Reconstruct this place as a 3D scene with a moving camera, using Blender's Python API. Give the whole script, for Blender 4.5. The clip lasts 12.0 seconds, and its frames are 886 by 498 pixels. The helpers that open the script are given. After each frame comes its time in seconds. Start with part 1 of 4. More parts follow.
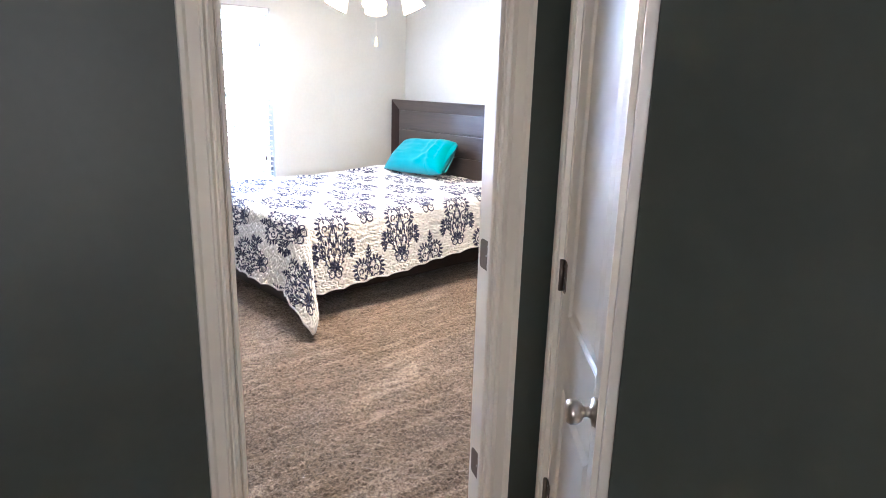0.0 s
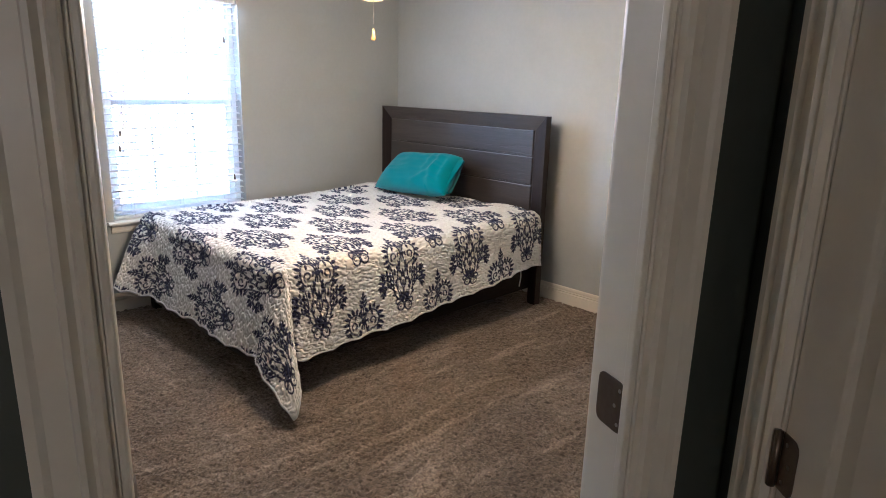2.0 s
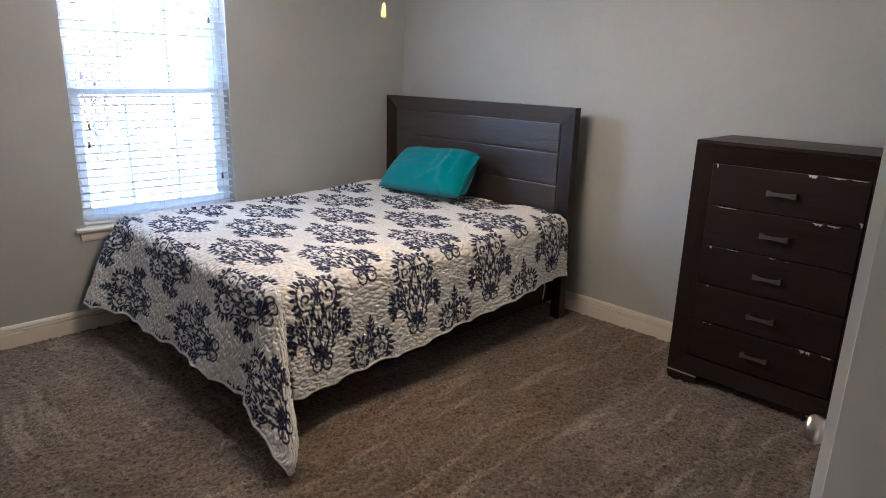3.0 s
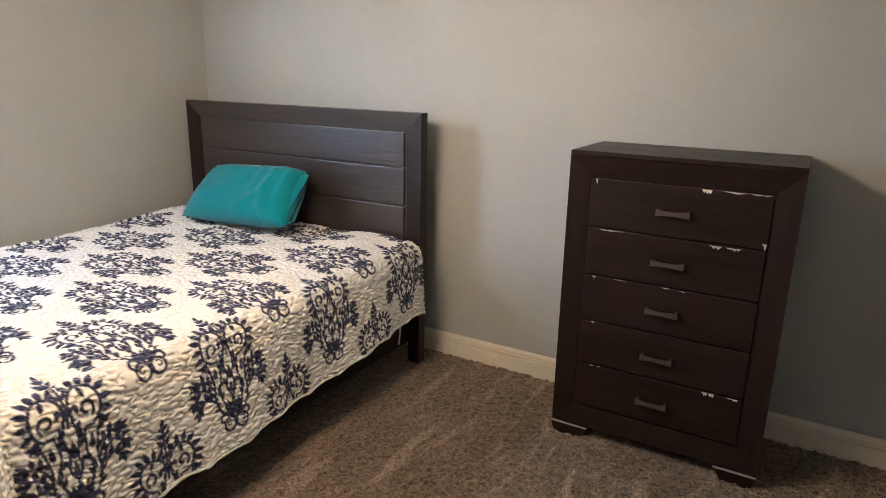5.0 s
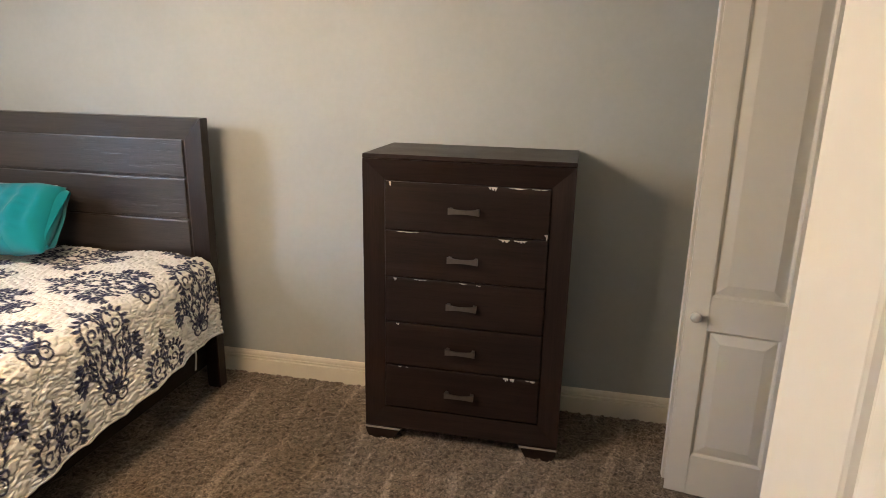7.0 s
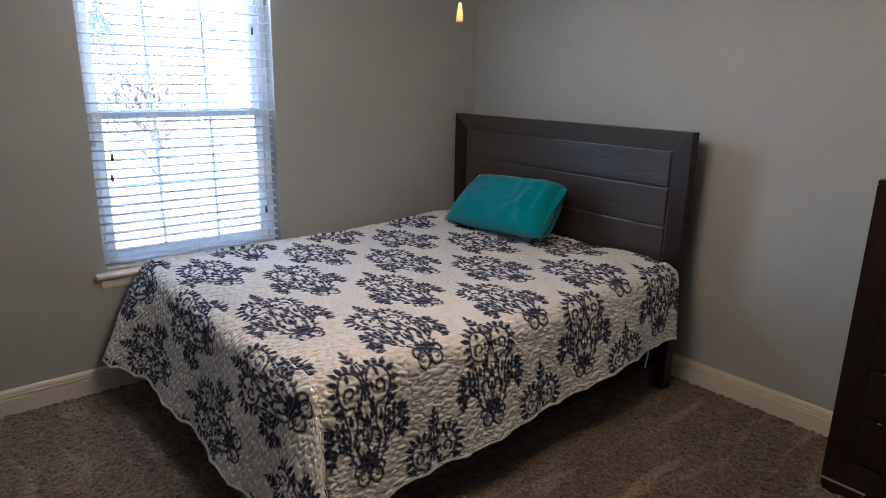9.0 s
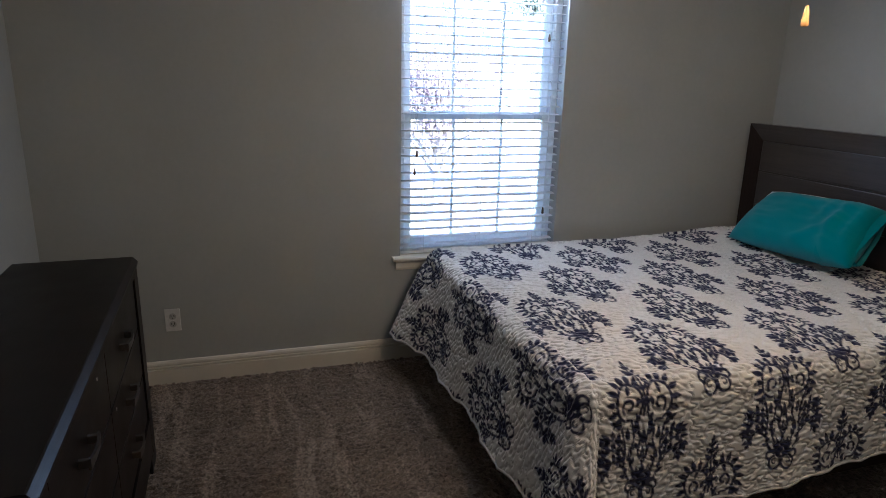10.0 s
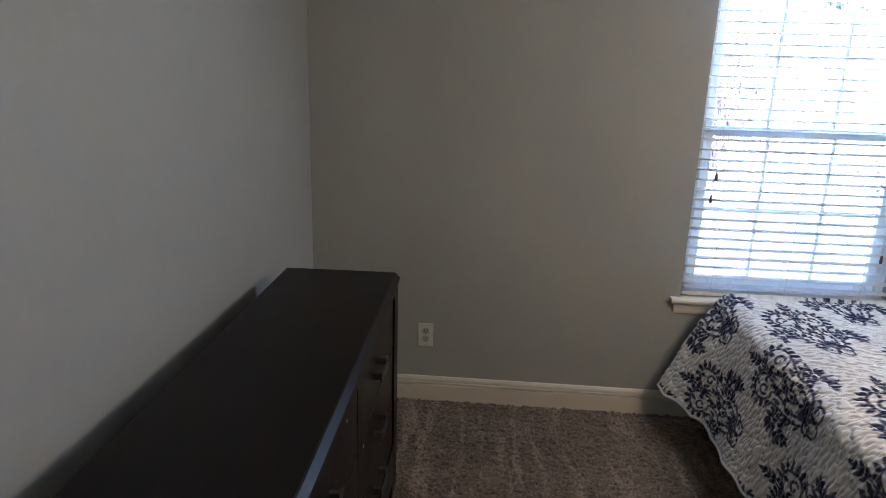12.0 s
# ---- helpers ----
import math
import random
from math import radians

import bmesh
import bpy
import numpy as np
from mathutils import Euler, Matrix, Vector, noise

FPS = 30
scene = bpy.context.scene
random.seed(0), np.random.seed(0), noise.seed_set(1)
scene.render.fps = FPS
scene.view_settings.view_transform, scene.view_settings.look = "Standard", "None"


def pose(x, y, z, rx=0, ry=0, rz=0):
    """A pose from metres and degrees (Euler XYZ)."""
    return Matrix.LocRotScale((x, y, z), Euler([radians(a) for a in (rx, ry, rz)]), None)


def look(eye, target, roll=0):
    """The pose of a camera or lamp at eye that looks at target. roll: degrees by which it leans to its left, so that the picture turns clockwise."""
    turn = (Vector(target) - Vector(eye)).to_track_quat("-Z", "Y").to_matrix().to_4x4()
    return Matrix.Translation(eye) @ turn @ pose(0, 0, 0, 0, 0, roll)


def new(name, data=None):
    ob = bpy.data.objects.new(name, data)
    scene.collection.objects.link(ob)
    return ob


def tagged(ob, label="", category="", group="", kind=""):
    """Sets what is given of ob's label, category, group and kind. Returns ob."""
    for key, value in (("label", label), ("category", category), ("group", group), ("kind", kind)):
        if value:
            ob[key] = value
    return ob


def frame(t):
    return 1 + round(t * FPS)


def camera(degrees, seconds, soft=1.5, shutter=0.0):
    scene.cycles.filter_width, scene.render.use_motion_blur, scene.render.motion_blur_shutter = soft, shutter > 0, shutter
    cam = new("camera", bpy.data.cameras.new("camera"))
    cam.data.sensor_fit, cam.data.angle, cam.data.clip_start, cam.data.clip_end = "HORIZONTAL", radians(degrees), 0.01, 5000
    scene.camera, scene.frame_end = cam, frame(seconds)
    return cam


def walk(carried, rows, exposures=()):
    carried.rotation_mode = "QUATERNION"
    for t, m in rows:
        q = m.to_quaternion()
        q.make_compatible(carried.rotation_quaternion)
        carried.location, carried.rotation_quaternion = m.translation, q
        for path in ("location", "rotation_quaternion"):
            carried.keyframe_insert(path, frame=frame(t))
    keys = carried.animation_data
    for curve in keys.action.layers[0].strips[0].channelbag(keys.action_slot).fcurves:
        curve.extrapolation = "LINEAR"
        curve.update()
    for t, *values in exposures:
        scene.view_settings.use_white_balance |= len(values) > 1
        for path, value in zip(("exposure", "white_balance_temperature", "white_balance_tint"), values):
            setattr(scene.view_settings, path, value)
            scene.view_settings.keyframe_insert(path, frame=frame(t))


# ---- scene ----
cam = camera(69.30, 12.0, soft=0.8)
# seconds, x, y, z, yaw, pitch, roll
PATH = [
    (0, 4.944, 0.877, 1.464, 47.16, -14.76, -1.58),
    (0.5, 4.698, 0.957, 1.464, 48.06, -14.68, -1.57),
    (1, 4.480, 1.034, 1.470, 47.58, -14.70, -1.53),
    (1.5, 4.308, 1.214, 1.454, 46.15, -14.59, -1.54),
    (2, 4.165, 1.347, 1.467, 45.12, -14.53, -1.55),
    (2.5, 3.965, 1.459, 1.465, 45.06, -15.42, -1.59),
    (4.5, 3.313, 2.122, 1.455, 39.54, -15.66, -1.18),
    (5, 3.299, 2.187, 1.464, 30.31, -15.45, -1.14),
    (5.5, 3.268, 2.217, 1.471, 18.24, -15.43, -1.19),
    (6, 3.299, 2.248, 1.467, 12.47, -15.42, -1.08),
    (6.5, 3.322, 2.260, 1.476, 9.93, -15.42, -1.06),
    (8.5, 3.214, 2.171, 1.500, 39.70, -15.21, -1.09),
    (9, 3.208, 2.036, 1.498, 50.41, -15.03, -1.05),
    (9.5, 3.177, 1.956, 1.510, 61.43, -15.04, -1.18),
    (10, 3.155, 1.886, 1.505, 72.59, -15.18, -1.35),
    (10.5, 3.106, 1.820, 1.495, 83.81, -15.24, -1.30),
    (11, 3.071, 1.775, 1.511, 92.61, -15.24, -1.46),
    (11.5, 2.958, 1.767, 1.512, 93.48, -15.27, -1.55),
    (12, 2.764, 1.814, 1.504, 94.81, -15.28, -1.62),
]
EXPOSURES = [(0.0, 6.8, 4900, 13), (0.5, 6.25, 5150, 13), (1.0, 6.05, 5150, 13), (1.5, 6.05, 5000, 12), (2.0, 5.15, 5250, 12), (2.5, 4.8, 5150, 12), (4.5, 4.15, 5350, 11), (5.0, 5.15, 5650, 11), (5.5, 5.6, 5800, 10), (6.5, 5.4, 6100, 10), (8.5, 5.0, 5350, 10), (9.0, 4.0, 5250, 12), (9.5, 3.45, 5150, 11), (10.5, 4.0, 5150, 11), (11.0, 4.2, 5200, 11), (12.0, 4.15, 5250, 11)]
walk(cam, [(t, pose(x, y, z, 90 + pitch, roll, yaw)) for t, x, y, z, yaw, pitch, roll in PATH], EXPOSURES)

# ---- world and lamps ----
SUN_UP, SUN_AZ = 23.0, 70.0
world = bpy.data.worlds.new("world")
scene.world = world
world.use_nodes = True
wn = world.node_tree.nodes
sky = wn.new("ShaderNodeTexSky")
sky.sky_type, sky.sun_disc = "NISHITA", False
sky.air_density, sky.dust_density = 0.8, 3.0
sky.sun_elevation, sky.sun_rotation = radians(SUN_UP), radians(SUN_AZ)
wn["Background"].inputs["Strength"].default_value = 0.15
world.node_tree.links.new(sky.outputs["Color"], wn["Background"].inputs["Color"])
sun = new("sun", bpy.data.lights.new("sun", "SUN"))
sun.data.energy, sun.data.angle, sun.data.color = 3.5, radians(0.5), (1.0, 0.95, 0.88)
sun.matrix_world = look((20, 7.3, 9.04), (0, 0, 0))

# added strip lamp at the head of the bedroom window's opening, boosts its sky light
window_light = new("window_sky_fill", bpy.data.lights.new("window_sky_fill", "AREA"))
window_light.data.shape, window_light.data.size, window_light.data.size_y = "RECTANGLE", 0.84, 0.07
window_light.data.energy, window_light.data.color = 0.46, (0.90, 0.95, 1.0)
window_light.matrix_world = look((0.012, 3.106, 1.945), (1.35, 3.106, 0.75))

# added warm lamp in an unseen wall slit, brightens the hall
hall_light = new("hall_fill_lamp", bpy.data.lights.new("hall_fill_lamp", "AREA"))
hall_light.data.shape, hall_light.data.size, hall_light.data.size_y = "RECTANGLE", 0.36, 0.07
hall_light.data.energy, hall_light.data.color = 0.31, (1.0, 0.83, 0.66)
hall_light.matrix_world = look((6.205, -0.90, 1.40), (4.0, 1.4, 1.2))


# ---- materials ----
def nodes(name, rough=0.6, metal=0.0, spec=0.5):
    m = bpy.data.materials.new(name)
    m.use_nodes = True
    t = m.node_tree
    b = t.nodes["Principled BSDF"]
    b.inputs["Roughness"].default_value, b.inputs["Metallic"].default_value = rough, metal
    b.inputs["Specular IOR Level"].default_value = spec
    return m, t, b


def add(t, kind, **values):
    n = t.nodes.new(kind)
    for k, v in values.items():
        n.inputs[k.replace("_", " ")].default_value = v
    return n


def coords(t, scale=(1, 1, 1), space="Object"):
    c = t.nodes.new("ShaderNodeTexCoord")
    mp = t.nodes.new("ShaderNodeMapping")
    mp.inputs["Scale"].default_value = scale
    t.links.new(c.outputs[space], mp.inputs["Vector"])
    return mp.outputs["Vector"]


def ramp(t, fac, stops):
    r = t.nodes.new("ShaderNodeValToRGB")
    el = r.color_ramp.elements
    while len(el) < len(stops):
        el.new(0.5)
    for e, (p, c) in zip(el, stops):
        e.position, e.color = p, (*c, 1)
    t.links.new(fac, r.inputs["Fac"])
    return r.outputs["Color"]


def noise_tex(t, vec, scale, detail=4.0, rough=0.55):
    n = add(t, "ShaderNodeTexNoise", Scale=scale, Detail=detail, Roughness=rough)
    t.links.new(vec, n.inputs["Vector"])
    return n.outputs["Fac"]


def mix(t, fac, a, b, kind="MIX"):
    n = t.nodes.new("ShaderNodeMix")
    n.data_type, n.blend_type = "RGBA", kind
    for sock, v in ((0, fac), (6, a), (7, b)):
        if isinstance(v, (int, float)):
            n.inputs[sock].default_value = v
        elif isinstance(v, tuple):
            n.inputs[sock].default_value = (*v, 1)
        else:
            t.links.new(v, n.inputs[sock])
    return n.outputs[2]


def bump(t, b, height, strength, distance):
    n = add(t, "ShaderNodeBump", Strength=strength, Distance=distance)
    t.links.new(height, n.inputs["Height"])
    t.links.new(n.outputs["Normal"], b.inputs["Normal"])


def painted(name, colour, rough=0.55, grain=260.0, relief=0.25, vary=0.06, depth=0.0006):
    m, t, b = nodes(name, rough)
    v = coords(t)
    big = noise_tex(t, v, 1.7, 3)
    lo = tuple(c * (1 - vary) for c in colour)
    hi = tuple(min(1, c * (1 + vary)) for c in colour)
    fine = noise_tex(t, v, 38.0, 5)
    c = mix(t, 0.25, ramp(t, big, [(0.3, lo), (0.7, hi)]), ramp(t, fine, [(0.35, lo), (0.65, hi)]))
    t.links.new(c, b.inputs["Base Color"])
    bump(t, b, noise_tex(t, v, grain, 3), relief, depth)
    return m


def wood(name, dark, light, rough, axis=0, spec=0.5, relief=0.25, figure=0.0):
    m, t, b = nodes(name, rough, spec=spec)
    s = [38.0, 38.0, 38.0]
    s[axis] = 2.2
    v = coords(t, s)
    g = noise_tex(t, v, 1.0, 6, 0.62)
    s2 = [180.0, 180.0, 180.0]
    s2[axis] = 9.0
    pores = noise_tex(t, coords(t, s2), 1.0, 3, 0.6)
    c = ramp(t, g, [(0.3, dark), (0.72, light)])
    c = mix(t, ramp(t, pores, [(0.34, (0.55, 0.55, 0.55)), (0.5, (0.0, 0.0, 0.0))]), c, tuple(k * 0.55 for k in dark))
    t.links.new(c, b.inputs["Base Color"])
    smear = noise_tex(t, coords(t), 6.0, 4)
    rr = t.nodes.new("ShaderNodeMapRange")
    rr.inputs["To Min"].default_value, rr.inputs["To Max"].default_value = rough - 0.06, rough + 0.12
    t.links.new(smear, rr.inputs["Value"])
    t.links.new(rr.outputs["Result"], b.inputs["Roughness"])
    height = pores
    if figure:
        # open, wavering grain lines pressed into the stained veneer
        s3 = [30.0, 30.0, 30.0]
        s3[axis] = 2.6
        lines = noise_tex(t, coords(t, s3), 1.5, 3, 0.5)
        where = noise_tex(t, coords(t, (1.7, 1.7, 3.4)), 1.3, 2)
        cut = mix(t, 1.0, ramp(t, lines, [(0.60, (0.0, 0.0, 0.0)), (0.64, (figure, figure, figure))]), ramp(t, where, [(0.46, (0.0, 0.0, 0.0)), (0.58, (1.0, 1.0, 1.0))]), "MULTIPLY")
        height = mix(t, 1.0, pores, cut, "SUBTRACT")
    bump(t, b, height, relief, 0.0012)
    return m


def plain(name, colour, rough, metal=0.0, spec=0.5, grain=90.0, relief=0.08):
    m, t, b = nodes(name, rough, metal, spec)
    v = coords(t)
    n = noise_tex(t, v, grain, 4)
    t.links.new(ramp(t, n, [(0.3, tuple(c * 0.9 for c in colour)), (0.7, tuple(min(1, c * 1.06) for c in colour))]), b.inputs["Base Color"])
    bump(t, b, n, relief, 0.0005)
    return m


def carpet_material():
    m, t, b = nodes("carpet_pile", 0.95, spec=0.1)
    v = coords(t)
    tuft = noise_tex(t, v, 80.0, 4, 0.7)
    warp = noise_tex(t, v, 3.0, 3)
    far = coords(t, (2.6, 0.9, 1.0))
    shift = t.nodes.new("ShaderNodeVectorMath")
    shift.operation = "MULTIPLY_ADD"
    t.links.new(warp, shift.inputs[0])
    shift.inputs[1].default_value = (0.5, 0.5, 0.0)
    t.links.new(far, shift.inputs[2])
    # drag bands of the cleaner along the room, trodden streaks and tufts turned over in small patches
    s = noise_tex(t, shift.outputs[0], 2.0, 5, 0.6)
    wander = t.nodes.new("ShaderNodeVectorMath")
    wander.operation = "MULTIPLY_ADD"
    t.links.new(noise_tex(t, v, 1.3, 2), wander.inputs[0])
    wander.inputs[1].default_value = (0.32, 0.32, 0.0)
    t.links.new(v, wander.inputs[2])
    drags = []
    for turn, size in ((-6, (1.0, 8.0, 1.0)), (7, (8.0, 1.0, 1.0))):
        lay = t.nodes.new("ShaderNodeMapping")
        lay.inputs["Rotation"].default_value = (0, 0, radians(turn))
        lay.inputs["Scale"].default_value = size
        t.links.new(wander.outputs[0], lay.inputs["Vector"])
        drags.append(noise_tex(t, lay.outputs["Vector"], 1.5, 4, 0.6))
    along, across = drags
    patch = noise_tex(t, v, 8.0, 6, 0.68)
    pale = ramp(t, tuft, [(0.32, (0.150, 0.120, 0.093)), (0.5, (0.325, 0.262, 0.202)), (0.68, (0.56, 0.455, 0.355))])
    deep = ramp(t, tuft, [(0.32, (0.036, 0.027, 0.019)), (0.5, (0.100, 0.075, 0.054)), (0.68, (0.205, 0.158, 0.116))])
    fac = ramp(t, s, [(0.38, (0.10, 0.10, 0.10)), (0.66, (0.40, 0.40, 0.40))])
    # the cleaner went along the window wall at the foot of the room and lengthways beside the bed
    parts = t.nodes.new("ShaderNodeSeparateXYZ")
    t.links.new(wander.outputs[0], parts.inputs[0])
    beside = t.nodes.new("ShaderNodeMapRange")
    beside.inputs["From Min"].default_value, beside.inputs["From Max"].default_value = 1.2, 1.9
    t.links.new(parts.outputs["X"], beside.inputs["Value"])
    drag = mix(t, beside.outputs["Result"], along, across)
    for streak, lo, hi, k in ((patch, 0.56, 0.66, 0.5), (drag, 0.53, 0.63, 0.85)):
        fac = mix(t, 1.0, fac, ramp(t, streak, [(lo, (0.0, 0.0, 0.0)), (hi, (k, k, k))]), "SCREEN")
    c = mix(t, fac, deep, pale)
    # shade in the gaps between tufts, painted as small dark specks
    gap = add(t, "ShaderNodeTexVoronoi", Scale=80.0, Randomness=1.0)
    t.links.new(v, gap.inputs["Vector"])
    c = mix(t, ramp(t, gap.outputs["Distance"], [(0.52, (0.0, 0.0, 0.0)), (0.80, (0.6, 0.6, 0.6))]), c, (0.022, 0.017, 0.013))
    t.links.new(c, b.inputs["Base Color"])
    bump(t, b, noise_tex(t, v, 140.0, 3), 0.9, 0.006)
    b.inputs["Sheen Weight"].default_value = 0.5
    b.inputs["Sheen Roughness"].default_value = 0.45
    b.inputs["Sheen Tint"].default_value = (1.0, 0.86, 0.72, 1)
    return m


def quilt_material():
    m, t, b = nodes("printed_quilt", 0.85, spec=0.2)
    a = t.nodes.new("ShaderNodeAttribute")
    a.attribute_name = "print"
    v = coords(t)
    weave = noise_tex(t, v, 240.0, 3)
    white = ramp(t, weave, [(0.3, (0.72, 0.705, 0.68)), (0.7, (0.84, 0.825, 0.80))])
    ink = ramp(t, weave, [(0.3, (0.011, 0.014, 0.044)), (0.7, (0.026, 0.032, 0.092))])
    t.links.new(mix(t, a.outputs["Fac"], white, ink), b.inputs["Base Color"])
    st = t.nodes.new("ShaderNodeAttribute")
    st.attribute_name = "stitch"
    bump(t, b, st.outputs["Fac"], 0.9, 0.006)
    b.inputs["Sheen Weight"].default_value = 0.3
    return m


def cloth(name, colour, rough=0.8, weave=420.0):
    m, t, b = nodes(name, rough, spec=0.25)
    v = coords(t)
    n = noise_tex(t, v, weave, 3)
    big = noise_tex(t, v, 7.0, 4)
    c = ramp(t, n, [(0.3, tuple(k * 0.86 for k in colour)), (0.7, tuple(min(1, k * 1.06) for k in colour))])
    c = mix(t, 0.5, c, ramp(t, big, [(0.3, tuple(k * 0.9 for k in colour)), (0.7, colour)]))
    t.links.new(c, b.inputs["Base Color"])
    bump(t, b, n, 0.3, 0.0008)
    b.inputs["Sheen Weight"].default_value = 0.2
    return m


def glowing(name, colour, strength):
    m, t, b = nodes(name, 0.4)
    b.inputs["Base Color"].default_value = (0.86, 0.62, 0.36, 1)
    b.inputs["Emission Color"].default_value = (*colour, 1)
    b.inputs["Emission Strength"].default_value = strength
    return m


def glass_material():
    m = bpy.data.materials.new("window_glass")
    m.use_nodes = True
    t = m.node_tree
    t.nodes.remove(t.nodes["Principled BSDF"])
    tr, gl, fr, mx = (t.nodes.new("ShaderNode" + k) for k in ("BsdfTransparent", "BsdfGlossy", "Fresnel", "MixShader"))
    gl.inputs["Roughness"].default_value = 0.02
    t.links.new(fr.outputs[0], mx.inputs[0])
    t.links.new(tr.outputs[0], mx.inputs[1])
    t.links.new(gl.outputs[0], mx.inputs[2])
    t.links.new(mx.outputs[0], t.nodes["Material Output"].inputs["Surface"])
    return m


WALL = painted("grey_wall_paint", (0.445, 0.46, 0.448), 0.6)
GREEN = painted("dark_green_grey_wall_paint", (0.059, 0.069, 0.056), 0.5, vary=0.1)
# beige picked to warm the light bounced into the hall
BEIGE = painted("hall_bounce_beige", (0.60, 0.50, 0.39), 0.6)
CEIL = painted("white_ceiling_paint", (0.78, 0.77, 0.74), 0.8, grain=70.0, relief=0.5, depth=0.002)
TRIM = painted("white_trim_paint", (0.81, 0.76, 0.65), 0.32, grain=60.0, relief=0.06, vary=0.03)
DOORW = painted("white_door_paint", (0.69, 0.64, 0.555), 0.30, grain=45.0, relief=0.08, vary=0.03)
CARPET = carpet_material()
QUILT = quilt_material()
ESPRESSO = wood("espresso_wood", (0.011, 0.0056, 0.0042), (0.025, 0.0132, 0.0095), 0.36, spec=0.32)
ESPRESSO_UP = wood("espresso_wood_upright", (0.011, 0.0056, 0.0042), (0.025, 0.0132, 0.0095), 0.36, 2, spec=0.32)
ESPRESSO_BED = wood("espresso_bed_wood", (0.023, 0.0165, 0.0145), (0.050, 0.037, 0.032), 0.34, spec=1.0, relief=0.5, figure=1.0)
DRESSER = wood("espresso_dresser_wood", (0.005, 0.0034, 0.003), (0.011, 0.0072, 0.006), 0.34, spec=0.2)
CHIP = plain("bare_chipped_core", (0.72, 0.68, 0.62), 0.8)
WORN = plain("worn_pale_wood_edge", (0.36, 0.31, 0.27), 0.5)
TEAL = cloth("teal_cotton", (0.002, 0.22, 0.268))
NAVY = cloth("pale_binding_cotton", (0.62, 0.61, 0.62))
SHEET = cloth("white_cotton", (0.78, 0.77, 0.74))
NICKEL = plain("satin_nickel", (0.55, 0.52, 0.48), 0.28, 1.0)
BRONZE = plain("dull_bronze_plate", (0.16, 0.125, 0.095), 0.42, 0.8)
HANDLE = plain("dark_pewter_handle", (0.19, 0.165, 0.145), 0.40, 0.9)
SLAT = plain("white_blind_slat", (0.88, 0.88, 0.87), 0.45)
VINYL = plain("white_vinyl", (0.86, 0.86, 0.84), 0.35)
# plastic set to pass some daylight, in place of the window's glare
for plastic, share in ((SLAT, 0.18), (VINYL, 0.38)):
    pt = plastic.node_tree
    thin, both = pt.nodes.new("ShaderNodeBsdfTranslucent"), pt.nodes.new("ShaderNodeMixShader")
    thin.inputs["Color"].default_value = (0.88, 0.88, 0.86, 1)
    both.inputs[0].default_value = share
    pt.links.new(pt.nodes["Principled BSDF"].outputs[0], both.inputs[1])
    pt.links.new(thin.outputs[0], both.inputs[2])
    pt.links.new(both.outputs[0], pt.nodes["Material Output"].inputs["Surface"])
CORD = plain("pale_cord", (0.72, 0.70, 0.65), 0.8)
TASSEL = plain("brown_wooden_tassel", (0.12, 0.08, 0.05), 0.6)
PLASTIC = plain("white_plastic", (0.78, 0.77, 0.74), 0.35)
# the white plastic again, with the sockets' shade put into its colour
SOCKET = plain("shaded_white_plastic", (0.52, 0.51, 0.49), 0.4)
SLOT = plain("dark_slot", (0.03, 0.03, 0.03), 0.7)
GLASS = glass_material()
SHADE = glowing("frosted_lit_glass", (1.0, 0.60, 0.25), 0.035)
# orange carries the glow of the fan lamps above the fob
FOB = plain("lamp_tinted_fob", (0.70, 0.38, 0.12), 0.5)
FANWOOD = wood("fan_blade_wood", (0.09, 0.05, 0.03), (0.16, 0.10, 0.06), 0.4)
LAWN = painted("dry_pale_ground", (0.42, 0.405, 0.36), 0.95, grain=9.0, relief=0.8, vary=0.35, depth=0.05)
CONCRETE = painted("pale_concrete", (0.62, 0.615, 0.60), 0.9, vary=0.12)
BARK = painted("grey_bark", (0.30, 0.27, 0.25), 0.9, grain=60, vary=0.2)
LEAF = painted("dull_purple_leaf", (0.30, 0.24, 0.28), 0.7, vary=0.3)
PINE = painted("dark_green_leaf", (0.075, 0.095, 0.07), 0.8, vary=0.4)
ROOF = painted("slate_blue_shingle", (0.10, 0.13, 0.18), 0.8, vary=0.2)
SIDING = painted("pale_siding", (0.62, 0.60, 0.55), 0.7, vary=0.05)


# ---- mesh helpers ----
def box(bm, lo, hi, bev=0.0, seg=1, m=None):
    vs = [bm.verts.new((x, y, z)) for x in (lo[0], hi[0]) for y in (lo[1], hi[1]) for z in (lo[2], hi[2])]
    fs = [bm.faces.new([vs[i] for i in f]) for f in ((0, 1, 3, 2), (4, 6, 7, 5), (0, 4, 5, 1), (2, 3, 7, 6), (0, 2, 6, 4), (1, 5, 7, 3))]
    if bev > 0:
        es = list({e for f in fs for e in f.edges})
        r = bmesh.ops.bevel(bm, geom=es, offset=bev, segments=seg, profile=0.5, affect="EDGES")
        vs = list({v for f in r["faces"] for v in f.verts} | {v for v in vs if v.is_valid})
    if m is not None:
        bmesh.ops.transform(bm, matrix=m, verts=vs)
    return vs


